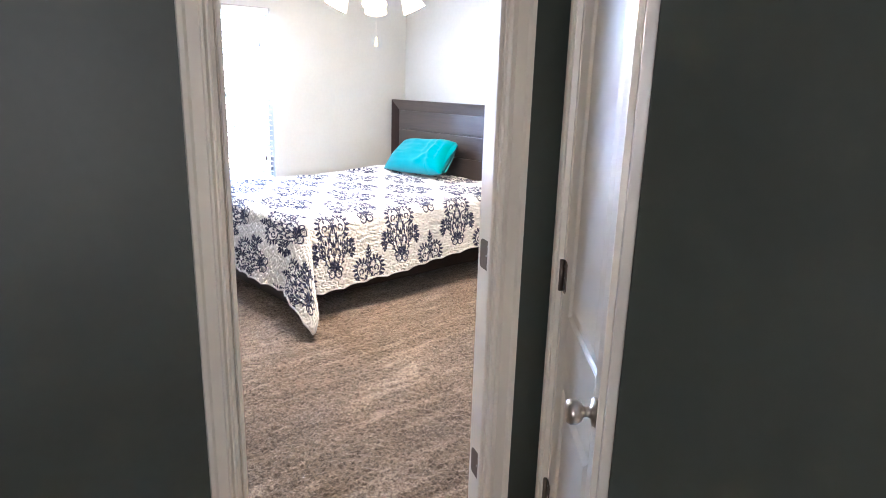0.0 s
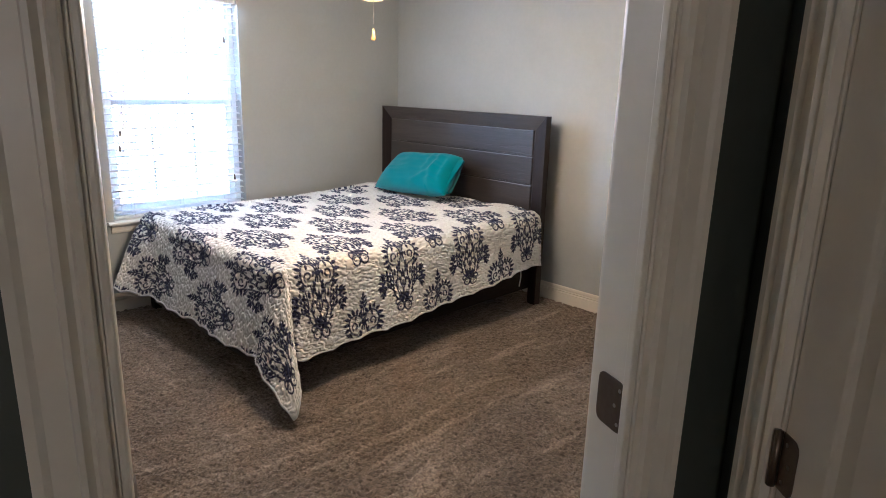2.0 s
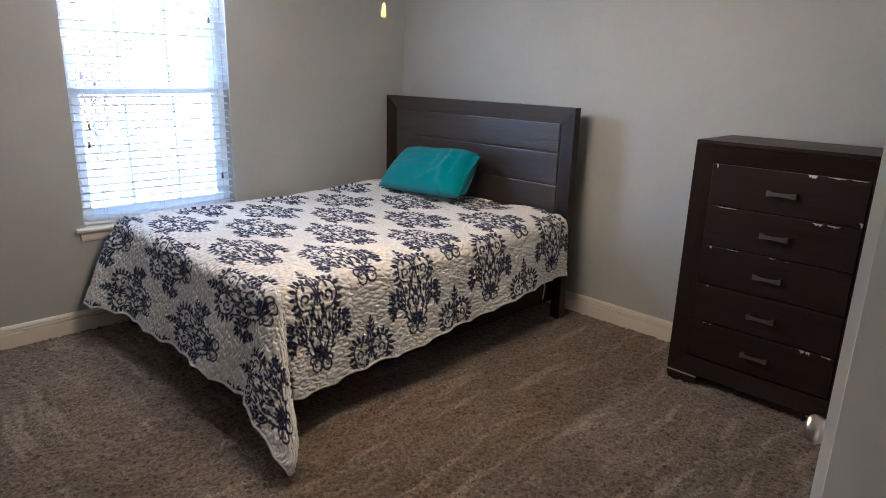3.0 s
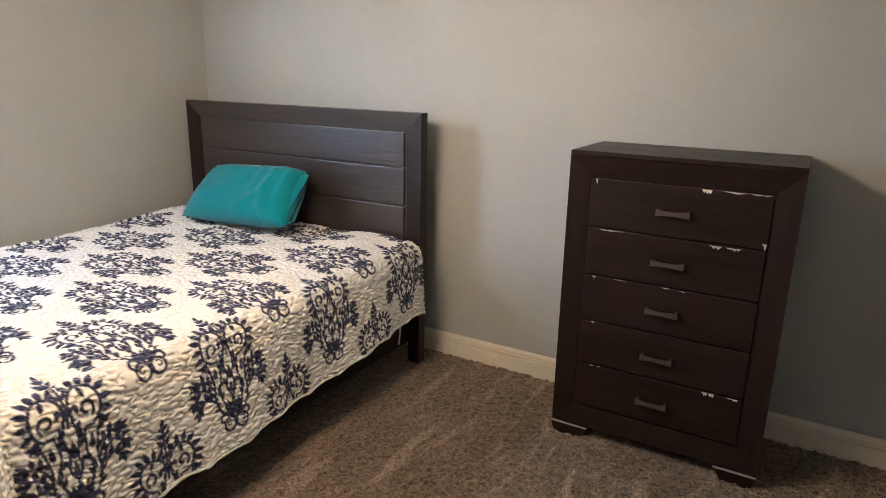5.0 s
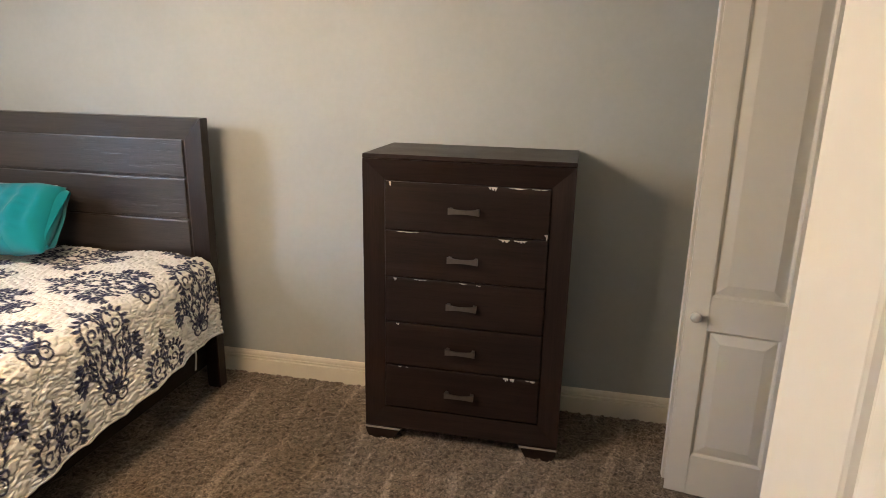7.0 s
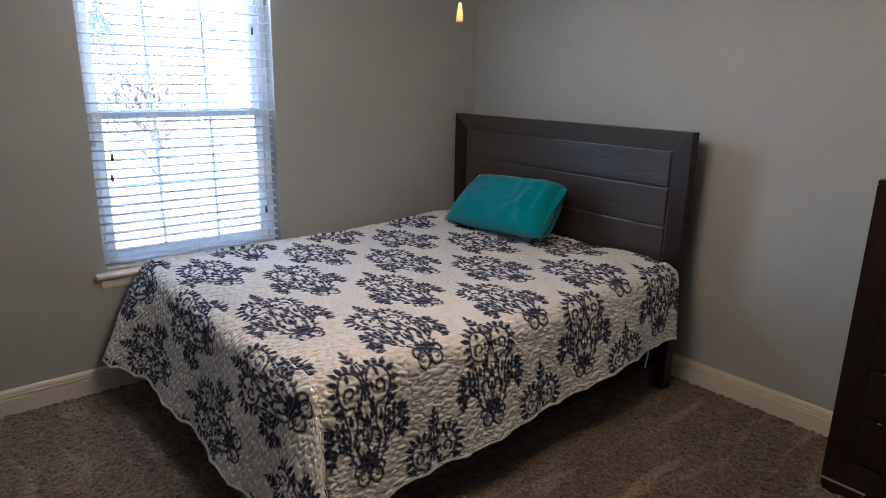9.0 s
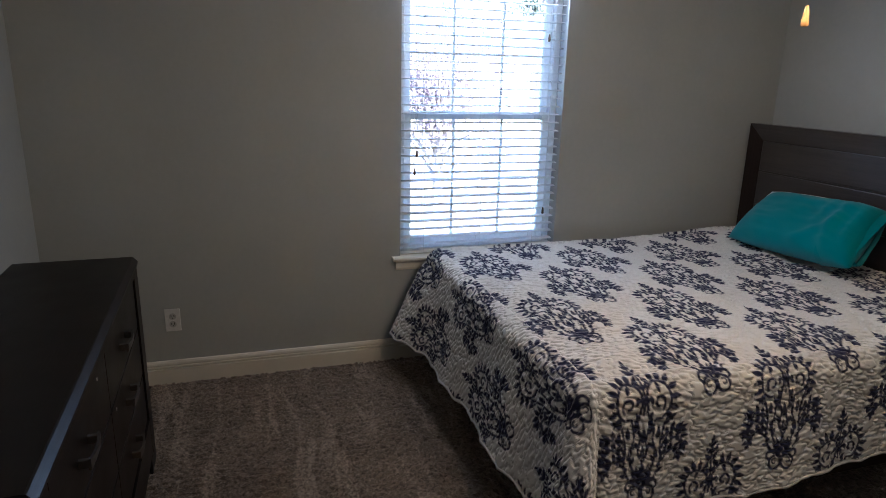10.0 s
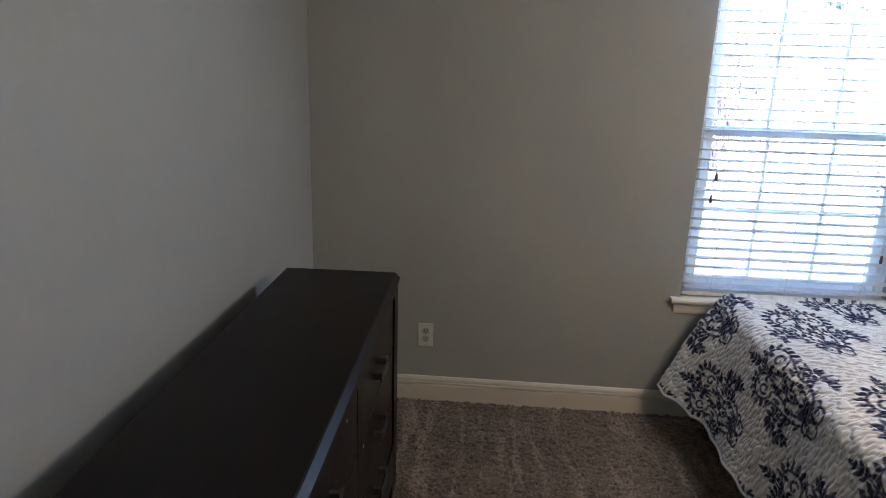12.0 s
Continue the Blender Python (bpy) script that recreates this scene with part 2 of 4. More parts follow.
def prism(bm, outline, a, b, axis, m=None):
    """An outline of (p, q) pairs swept from a to b along an axis; p, q are the other two axes in order."""
    def at(p, q, k):
        c = [p, q]
        c.insert(axis, k)
        return c
    n = len(outline)
    A = [bm.verts.new(at(p, q, a)) for p, q in outline]
    B = [bm.verts.new(at(p, q, b)) for p, q in outline]
    for i in range(n):
        bm.faces.new((A[i], A[(i + 1) % n], B[(i + 1) % n], B[i]))
    bm.faces.new(A[::-1])
    bm.faces.new(B)
    if m is not None:
        bmesh.ops.transform(bm, matrix=m, verts=A + B)
    return A + B


def lathe(bm, profile, steps=24, m=None):
    """Radius and height pairs turned about z."""
    rings = []
    for r, z in profile:
        rings.append([bm.verts.new((r * math.cos(2 * math.pi * k / steps), r * math.sin(2 * math.pi * k / steps), z)) for k in range(steps)])
    for a, b in zip(rings, rings[1:]):
        for k in range(steps):
            bm.faces.new((a[k], a[(k + 1) % steps], b[(k + 1) % steps], b[k]))
    bm.faces.new(rings[0][::-1])
    bm.faces.new(rings[-1])
    vs = [v for r in rings for v in r]
    if m is not None:
        bmesh.ops.transform(bm, matrix=m, verts=vs)
    return vs


def tube(bm, points, radius, steps=8, taper=1.0):
    rings, n = [], len(points)
    pts = [Vector(p) for p in points]
    for i, p in enumerate(pts):
        d = (pts[min(i + 1, n - 1)] - pts[max(i - 1, 0)]).normalized()
        u = d.cross(Vector((0, 0, 1)) if abs(d.z) < 0.9 else Vector((1, 0, 0))).normalized()
        w = d.cross(u)
        r = radius * (1 + (taper - 1) * i / max(1, n - 1))
        rings.append([bm.verts.new(p + r * (math.cos(2 * math.pi * k / steps) * u + math.sin(2 * math.pi * k / steps) * w)) for k in range(steps)])
    for a, b in zip(rings, rings[1:]):
        for k in range(steps):
            bm.faces.new((a[k], a[(k + 1) % steps], b[(k + 1) % steps], b[k]))
    bm.faces.new(rings[0][::-1])
    bm.faces.new(rings[-1])


def finish(ob, bm, materials, smooth=False):
    bmesh.ops.recalc_face_normals(bm, faces=bm.faces)
    bm.to_mesh(ob.data)
    bm.free()
    for mt in materials if isinstance(materials, (list, tuple)) else [materials]:
        ob.data.materials.append(mt)
    if smooth:
        for p in ob.data.polygons:
            p.use_smooth = True
    return ob


def part(name, bm, material, parent=None, label="", smooth=False):
    ob = new(name, bpy.data.meshes.new(name))
    finish(ob, bm, material, smooth)
    if parent is not None:
        ob.parent = parent
        ob.matrix_parent_inverse = parent.matrix_basis.inverted()
    return tagged(ob, label) if label else ob


def thing(name, at, label, category, group="", kind=""):
    ob = new(name)
    ob.matrix_basis = pose(*at)
    return tagged(ob, label, category, group, kind)


def setting(name, bm, material, label, category, smooth=False):
    ob = part(name, bm, material, None, label, smooth)
    return tagged(ob, category=category, kind="structure")


# ---- plan ----
RX, RY0, RY1, H = 3.12, 1.008, 4.965, 2.44       # bedroom: x 0..RX, y RY0..RY1
DH = 2.04                                       # height of the doorways
# the entry wall stands askew: its own x runs along its hall face, its own y goes into the bedroom
ENTRY = Matrix.Translation((3.450, 1.550, 0)) @ Matrix.Rotation(radians(66.0), 4, "Z")
EW, TH = 0.720, 0.115                           # width of the doorway, thickness of the wall
WY0, WY1, WZ0, WZ1 = 2.662, 3.550, 0.582, 1.980  # window opening
CX = 4.06                                       # closet wall
CY0, CY1 = 3.36, 4.66                           # closet opening

# walls
bm = bmesh.new()
box(bm, (-0.15, RY0 - 0.12, 0), (0, WY0, H))
box(bm, (-0.15, WY1, 0), (0, RY1 + 0.12, H))
box(bm, (-0.15, WY0, 0), (0, WY1, WZ0 - 0.02))
box(bm, (-0.15, WY0, WZ1), (0, WY1, H))
setting("wall_west", bm, WALL, "light grey painted wall with a window opening", "wall")
bm = bmesh.new()
box(bm, (0, RY1, 0), (CX + 0.8, RY1 + 0.12, H))
setting("wall_north", bm, WALL, "light grey painted wall behind the headboard", "wall")
bm = bmesh.new()
box(bm, (0, RY0 - 0.12, 0), (RX, RY0, H))
setting("wall_south", bm, WALL, "light grey painted wall behind the dresser", "wall")


def two_sided(bm, lo, hi):
    """A piece of the entry wall, dark green on its hall side."""
    before = set(bm.faces)
    box(bm, lo, hi)
    for f in set(bm.faces) - before:
        f.material_index = 1 if f.calc_center_median().y < 0.001 else 0


bm = bmesh.new()
two_sided(bm, (-3.1, 0, 0), (-0.012, TH, H))
two_sided(bm, (EW + 0.012, 0, 0), (1.80, TH, H))
two_sided(bm, (-0.012, 0, DH + 0.012), (EW + 0.012, TH, H))
bmesh.ops.transform(bm, matrix=ENTRY, verts=bm.verts)
setting("wall_east", bm, [WALL, GREEN], "painted wall with a doorway, grey inside and dark green on the hall side", "wall")
bm = bmesh.new()
box(bm, (4.10, 3.10, 0), (CX + 0.8, 3.21, H))
box(bm, (CX, 3.21, 0), (CX + 0.11, CY0, H))
box(bm, (CX, CY1, 0), (CX + 0.11, RY1, H))
box(bm, (CX, CY0, DH), (CX + 0.11, CY1, H))
box(bm, (CX + 0.69, 3.21, 0), (CX + 0.8, RY1, H))
setting("wall_closet", bm, WALL, "light grey painted closet wall with a bifold doorway", "wall")

# hall: the slanted wall with a second door, then on past it
AX, AY = 3.825, 2.392
SL = math.atan2(-0.695, 0.72)
SLOPE = Matrix.Translation((AX, AY, 0)) @ Matrix.Rotation(SL, 4, "Z")   # x runs along the wall, y goes behind it
D2A, D2B = 0.148, 0.705
bm = bmesh.new()
box(bm, (-0.03, 0, 0), (D2A - 0.012, 0.11, H), m=SLOPE)
box(bm, (D2B + 0.012, 0, 0), (0.86, 0.11, H), m=SLOPE)
box(bm, (D2A - 0.012, 0, DH + 0.012), (D2B + 0.012, 0.11, H), m=SLOPE)
end = SLOPE @ Vector((0.86, 0, 0))
box(bm, (end.x - 0.02, end.y, 0), (6.3, end.y + 0.11, H))
setting("wall_hall", bm, GREEN, "dark green-grey painted hall wall with a white door", "wall")
# unseen walls added to close the hall, slit open for the added lamp
bm = bmesh.new()
box(bm, (6.2, -1.3, 0), (6.3, -1.10, H))
box(bm, (6.2, -0.70, 0), (6.3, end.y, H))
box(bm, (6.2, -1.10, 0), (6.3, -0.70, 1.36))
box(bm, (6.2, -1.10, 1.44), (6.3, -0.70, H))
box(bm, (1.9, -1.4, 0), (6.3, -1.3, H))
setting("wall_hall_back", bm, BEIGE, "unseen beige walls closing the far end of the hall, with a light slit", "wall")

# ceiling and floors
bm = bmesh.new()
box(bm, (-0.15, -1.4, H), (6.3, RY1 + 0.12, H + 0.1))
setting("ceiling", bm, CEIL, "white painted textured ceiling", "ceiling")


def carpet(name, x0, y0, x1, y1, step, label):
    nx, ny = int((x1 - x0) / step), int((y1 - y0) / step)
    gx, gy = np.meshgrid(np.linspace(x0, x1, nx + 1), np.linspace(y0, y1, ny + 1), indexing="ij")
    rng = np.random.default_rng(5)
    z = -0.001 + 0.013 * rng.random(gx.shape) ** 1.3
    jx, jy = (rng.random(gx.shape) - 0.5) * step * 0.7, (rng.random(gx.shape) - 0.5) * step * 0.7
    co = np.stack([gx + jx, gy + jy, z], -1).reshape(-1, 3)
    i = np.arange(nx * (ny + 1)).reshape(nx, ny + 1)[:, :-1].ravel()
    q = np.stack([i, i + ny + 1, i + ny + 2, i + 1], 1)
    me = bpy.data.meshes.new(name)
    me.vertices.add(len(co))
    me.vertices.foreach_set("co", co.ravel())
    me.loops.add(q.size)
    me.loops.foreach_set("vertex_index", q.ravel())
    me.polygons.add(len(q))
    me.polygons.foreach_set("loop_start", np.arange(0, q.size, 4))
    me.update()
    me.validate()
    me.materials.append(CARPET)
    return tagged(new(name, me), label, "floor", kind="structure")


carpet("floor", -0.02, RY0 - 0.02, CX + 0.7, RY1 + 0.02, 0.0085, "beige-brown cut pile carpet with vacuum marks")
bm = bmesh.new()
box(bm, (1.8, -1.4, -0.12), (6.3, 3.1, -0.004))
setting("floor_hall", bm, CARPET, "beige-brown carpet of the hall", "floor")
bm = bmesh.new()
box(bm, (-0.15, RY0 - 0.12, -0.2), (6.3, RY1 + 0.12, -0.125))
setting("foundation", bm, CONCRETE, "concrete slab under the rooms", "floor")

# baseboards
BASE = [(0, 0), (0.016, 0), (0.016, 0.080), (0.015, 0.083), (0.006, 0.085), (0.006, 0.091), (0.0145, 0.093), (0.0145, 0.098), (0.010, 0.101), (0.010, 0.104), (0.013, 0.107), (0.0115, 0.116), (0.007, 0.124), (0, 0.127)]


def baseboard(a, b, turn, origin):
    """A moulded board from a to b along its own x, standing off the wall to its own y."""
    bm = bmesh.new()
    prism(bm, BASE, a, b, 0, Matrix.Translation(origin) @ Matrix.Rotation(radians(turn), 4, "Z"))
    setting("baseboard", bm, TRIM, "white moulded baseboard along the wall", "baseboard")


baseboard(0, RY1 - RY0 - 0.004, -90, (0.001, RY1 - 0.002, -0.004))
baseboard(0, CX - 0.02, 180, (CX - 0.002, RY1 - 0.001, -0.004))
baseboard(0, RX - 0.04, 0, (0.02, RY0 + 0.001, -0.004))
for a, b, m in ((-0.50, -0.092, ENTRY @ pose(0, TH + 0.001, -0.004)), (EW + 0.092, 1.72, ENTRY @ pose(0, TH + 0.001, -0.004)), (0.092, 2.9, ENTRY @ pose(0, -0.001, -0.004, 0, 0, 180))):
    bm = bmesh.new()
    prism(bm, BASE, a, b, 0, m)
    setting("baseboard", bm, TRIM, "white moulded baseboard along the wall", "baseboard")


# ---- door frames ----
CASE = [(0, 0), (0.014, 0.002), (0.017, 0.010), (0.009, 0.014), (0.009, 0.018), (0.0205, 0.024), (0.0205, 0.030), (0.010, 0.034), (0.0105, 0.060), (0.017, 0.067), (0.019, 0.078), (0.0, 0.082)]


def casing(bm, width, height, m):
    """Moulded trim round an opening; in its own frame x runs along the wall from 0 to width and -y stands off it."""
    prism(bm, [(-w - 0.005, -d) for d, w in CASE], -0.005, height + 0.087, 2, m)
    prism(bm, [(width + 0.005 + w, -d) for d, w in CASE], -0.005, height + 0.087, 2, m)
    prism(bm, [(-d, height + 0.005 + w) for d, w in CASE], -0.004, width + 0.004, 0, m)


def jambs(bm, width, height, depth, stop, m):
    t = 0.012
    box(bm, (-t, 0.001, -0.005), (0, depth - 0.001, height + t), 0.001, 1, m)
    box(bm, (width, 0.001, -0.005), (width + t, depth - 0.001, height + t), 0.001, 1, m)
    box(bm, (0, 0.001, height), (width, depth - 0.001, height + t), 0.001, 1, m)
    s0, s1 = stop
    box(bm, (0, s0, -0.005), (0.011, s1, height), 0.003, 2, m)
    box(bm, (width - 0.011, s0, -0.005), (width, s1, height), 0.003, 2, m)
    box(bm, (0.011, s0, height - 0.011), (width - 0.011, s1, height), 0.003, 2, m)


def hinge_leaf(name, parent, m, w=0.038, both=False):
    """A rounded plate in the xz plane of m, with screw heads; both: two leaves opened flat, rounded at either end."""
    bm = bmesh.new()
    h, r = 0.089, 0.014
    out = [(r - r * math.cos(a), -h / 2 + r - r * math.sin(a)) for a in (math.pi / 2, 1.05, 0.5, 0)] + [(r - r * math.sin(a), h / 2 - r + r * math.cos(a)) for a in (math.pi / 2, 1.05, 0.5, 0)] if both else [(0, -h / 2), (0, h / 2)]
    out += [(w - r + r * math.sin(a), h / 2 - r + r * math.cos(a)) for a in (0, 0.5, 1.05, math.pi / 2)]
    out += [(w - r + r * math.cos(a), -h / 2 + r - r * math.sin(a)) for a in (0, 0.5, 1.05, math.pi / 2)]
    prism(bm, out, -0.002, 0.0, 1, m)
    ob = part(name, bm, BRONZE, parent, "dull bronze hinge leaf")
    for dx, dz in ((0.012, 0.030), (0.022, 0.0), (0.012, -0.030)):
        bm = bmesh.new()
        lathe(bm, [(0.0036, -0.0028), (0.0036, -0.0022), (0.002, -0.0018)], 10, m @ pose(dx, 0, dz) @ pose(0, 0, 0, -90))
        part("screw", bm, NICKEL, ob)
    return ob


# bedroom doorway
bm = bmesh.new()
casing(bm, EW, DH, ENTRY)
casing(bm, EW, DH, ENTRY @ pose(EW, TH, 0, 0, 0, 180))
setting("door_trim_1", bm, TRIM, "white moulded casing round the bedroom doorway", "door frame")
bm = bmesh.new()
jambs(bm, EW, DH, TH, (0.003, 0.021), ENTRY)
frame_1 = setting("door_frame_1", bm, TRIM, "white door jamb with hinge leaves and a strike plate", "door frame")
SWAP = Matrix(((0, 1, 0, 0), (1, 0, 0, 0), (0, 0, 1, 0), (0, 0, 0, 1)))
for hz in (0.26, 0.965, 1.80):
    hinge_leaf("hinge", frame_1, ENTRY @ pose(EW - 0.0005, 0.024, hz) @ SWAP, 0.070, True)
bm = bmesh.new()
box(bm, (-0.0005, TH - 0.034, 0.885), (0.0022, TH + 0.003, 0.945), 0.001, 1, ENTRY)
part("strike_plate", bm, BRONZE, frame_1, "dull bronze strike plate")


# ---- panelled doors ----
def raised_panel(bm, x0, x1, z0, z1, y, side, ramp_w=0.030, depth=0.008):
    """A sunk moulding and a bevelled raised field inside an opening of a door's face at y; side is -1 or 1."""
    loops = [(0.0, -0.0005), (0.004, -0.0025), (0.009, -depth), (0.013, -depth), (0.013 + ramp_w, -0.0015), (0.015 + ramp_w, -0.001)]
    rings = []
    for inset, up in loops:
        yy = y + side * up
        rings.append([bm.verts.new(p) for p in ((x0 + inset, yy, z0 + inset), (x1 - inset, yy, z0 + inset), (x1 - inset, yy, z1 - inset), (x0 + inset, yy, z1 - inset))])
    for a, b in zip(rings, rings[1:]):
        for k in range(4):
            bm.faces.new((a[k], a[(k + 1) % 4], b[(k + 1) % 4], b[k]))
    bm.faces.new(rings[-1])
    return [v for r in rings for v in r]


def door_leaf(name, width, height, thick, panels, m, parent, label):
    """Stiles and rails from x 0..width, y 0..thick, round raised panels on both faces."""
    bm = bmesh.new()
    x0, x1 = panels[0][0], panels[0][1]
    zs = [0.012] + [z for q in panels for z in q[2:]] + [height]
    box(bm, (0, 0, 0.012), (x0, thick, height), 0.002, 2)
    box(bm, (x1, 0, 0.012), (width, thick, height), 0.002, 2)
    for z0, z1 in zip(zs[::2], zs[1::2]):
        box(bm, (x0, 0, z0), (x1, thick, z1))
    for q in panels:
        box(bm, (x0, 0.010, q[2]), (x1, thick - 0.010, q[3]))
    bmesh.ops.transform(bm, matrix=m, verts=bm.verts)
    ob = part(name, bm, DOORW, parent, label)
    for x0, x1, z0, z1 in panels:
        for y, side in ((0.0, -1), (thick, 1)):
            bm = bmesh.new()
            vs = raised_panel(bm, x0, x1, z0, z1, y, side)
            bmesh.ops.transform(bm, matrix=m, verts=vs)
            part("panel", bm, DOORW, ob)
    return ob


def knob(parent, m):
    """A round passage knob standing off along -y of m."""
    bm = bmesh.new()
    lathe(bm, [(0.031, 0.0), (0.032, 0.004), (0.029, 0.009), (0.014, 0.012), (0.011, 0.020), (0.012, 0.028), (0.022, 0.034), (0.027, 0.044), (0.0275, 0.054), (0.024, 0.062), (0.016, 0.066), (0.006, 0.0665)], 28, m @ pose(0, 0, 0, 90))
    return part("knob", bm, NICKEL, parent, "satin nickel round knob", True)


def two_panels(w, split=(0.98, 1.11), rail=0.105, low=0.23, high=1.90):
    return [(rail, w - rail, low, split[0]), (rail, w - rail, split[1], high)]


# bedroom door, swung right back along the wall
HINGE = ENTRY @ Vector((EW + 0.004, TH + 0.012, 0))
SWING = math.atan2(2.965 - HINGE.y, 3.538 - HINGE.x)
LEAF1 = Matrix.Translation(HINGE) @ Matrix.Rotation(SWING, 4, "Z")
door_1 = tagged(new("door_1"), "white two-panel bedroom door standing wide open", "door", kind="structure")
door_1.matrix_basis = Matrix.Translation(HINGE)
tall_panels = [(0.143, 0.571, 0.23, 0.66), (0.143, 0.571, 0.86, 1.90)]
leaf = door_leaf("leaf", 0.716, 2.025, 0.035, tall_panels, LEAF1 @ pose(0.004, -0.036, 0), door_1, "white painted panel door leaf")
knob(leaf, LEAF1 @ pose(0.654, -0.036, 0.82) @ pose(0, 0, 0))
knob(leaf, LEAF1 @ pose(0.654, -0.001, 0.82, 0, 0, 180))

# hall door, shut, in the slanted wall
bm = bmesh.new()
for_case = SLOPE @ pose(D2A, 0, 0)
casing(bm, D2B - D2A, DH, for_case)
setting("door_trim_2", bm, TRIM, "white moulded casing round the hall door", "door frame")
bm = bmesh.new()
jambs(bm, D2B - D2A, DH, 0.11, (0.045, 0.075), for_case)
frame_2 = setting("door_frame_2", bm, TRIM, "white jamb of the hall door", "door frame")
door_2 = tagged(new("door_2"), "white panelled hall door, shut, with a nickel knob", "door", kind="structure")
door_2.matrix_basis = pose(AX, AY, 0)
w2 = D2B - D2A - 0.006
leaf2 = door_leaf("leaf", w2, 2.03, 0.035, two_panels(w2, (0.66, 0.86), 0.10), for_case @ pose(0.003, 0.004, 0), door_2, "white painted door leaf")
knob(leaf2, for_case @ pose(w2 - 0.060, 0.003, 0.80))
for hz in (0.26, 0.950, 1.80):
    hg = hinge_leaf("hinge", leaf2, for_case @ pose(0.004, 0.0035, hz))
    bm = bmesh.new()
    lathe(bm, [(0.0065, -0.0445), (0.0065, 0.0445)], 12, for_case @ pose(0.0, -0.004, hz))
    part("knuckle", bm, BRONZE, hg, "", True)

# ---- closet bifold ----
bif = thing("bifold_door", (CX, CY1, 0), "white panelled bifold closet door, folded open", "closet door")
BW = 0.375
for k, (y0, turn) in enumerate(((4.455, -9.0), (4.52, 3.0))):
    m = Matrix.Translation((3.684, y0, 0)) @ Matrix.Rotation(radians(turn), 4, "Z")
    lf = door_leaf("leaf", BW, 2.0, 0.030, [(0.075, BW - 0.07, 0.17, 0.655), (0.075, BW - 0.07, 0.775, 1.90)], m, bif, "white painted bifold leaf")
    if k == 0:
        bm = bmesh.new()
        lathe(bm, [(0.010, 0.0), (0.008, 0.010), (0.012, 0.016), (0.017, 0.022), (0.018, 0.029), (0.013, 0.036), (0.004, 0.038)], 18, m @ pose(0.034, 0.0, 0.705, 90))
        part("knob", bm, DOORW, lf, "small white round knob", True)
bm = bmesh.new()
casing(bm, CY1 - CY0, DH, Matrix.Translation((CX, CY1, 0)) @ Matrix.Rotation(radians(-90), 4, "Z"))
setting("door_trim_3", bm, TRIM, "white moulded casing round the closet opening", "door frame")

# ---- window ----
window = tagged(new("window_1"), "white vinyl single-hung window with grilles between the panes", "window", kind="structure")
window.matrix_basis = pose(0, WY0, WZ0)
wy = (WY0 + WY1) / 2
mid = 1.30


def bar(lo, hi, name="frame_bar", mat=VINYL, bev=0.003):
    bm = bmesh.new()
    box(bm, lo, hi, bev, 1)
    return part(name, bm, mat, window)


bar((-0.149, WY0, WZ0), (-0.075, WY0 + 0.035, WZ1), "frame")
bar((-0.149, WY1 - 0.035, WZ0), (-0.075, WY1, WZ1), "frame")
bar((-0.149, WY0 + 0.035, WZ1 - 0.035), (-0.075, WY1 - 0.035, WZ1), "frame")
bar((-0.149, WY0 + 0.035, WZ0), (-0.075, WY1 - 0.035, WZ0 + 0.035), "frame")
for z0, z1, x0 in ((WZ0 + 0.035, mid + 0.02, -0.112), (mid - 0.02, WZ1 - 0.035, -0.143)):
    a, b = WY0 + 0.036, WY1 - 0.036
    bar((x0, a, z0), (x0 + 0.029, a + 0.038, z1), "sash_stile")
    bar((x0, b - 0.038, z0), (x0 + 0.029, b, z1), "sash_stile")
    bar((x0, a + 0.038, z0), (x0 + 0.029, b - 0.038, z0 + 0.042), "sash_rail")
    bar((x0, a + 0.038, z1 - 0.038), (x0 + 0.029, b - 0.038, z1), "sash_rail")
    # upper bars opaque for a backlit grey, lower ones translucent to look lit
    grille = PLASTIC if z0 > 1.0 else VINYL
    for k in (1, 2):
        y = a + (b - a) * k / 3
        bar((x0 + 0.010, y - 0.007, z0 + 0.042), (x0 + 0.019, y + 0.007, z1 - 0.038), "muntin", grille, 0.001)
    zc = (z0 + z1) / 2
    for k in range(3):
        ya, yb = a + 0.038 if k == 0 else a + (b - a) * k / 3 + 0.008, b - 0.038 if k == 2 else a + (b - a) * (k + 1) / 3 - 0.008
        bar((x0 + 0.010, ya, zc - 0.006), (x0 + 0.019, yb, zc + 0.006), "muntin", grille, 0.001)
    bm = bmesh.new()
    vs = [bm.verts.new(p) for p in ((x0 + 0.0225, a + 0.03, z0 + 0.03), (x0 + 0.0225, b - 0.03, z0 + 0.03), (x0 + 0.0225, b - 0.03, z1 - 0.03), (x0 + 0.0225, a + 0.03, z1 - 0.03))]
    bm.faces.new(vs)
    pane = part("pane", bm, GLASS, window)
    pane.visible_shadow = False
bm = bmesh.new()
prism(bm, [(-0.074, -0.020), (0.038, -0.020), (0.044, -0.015), (0.044, -0.006), (0.038, 0.0), (-0.074, 0.0)], WY0 - 0.045, WY1 + 0.045, 1, pose(0, 0, WZ0))
stool = part("window_sill", bm, TRIM, window, "white painted window stool")
bm = bmesh.new()
vs = prism(bm, [(0.001, -0.074), (0.012, -0.072), (0.015, -0.060), (0.013, -0.034), (0.022, -0.026), (0.022, -0.021), (0.001, -0.021)], WY0 - 0.025, WY1 + 0.025, 1, pose(0, 0, WZ0))
part("apron", bm, TRIM, window, "white moulded apron")

# ---- blind ----
blind = thing("window_blind", (-0.035, wy, WZ1), "white horizontal slat blind, lowered and open", "blind")
bm = bmesh.new()
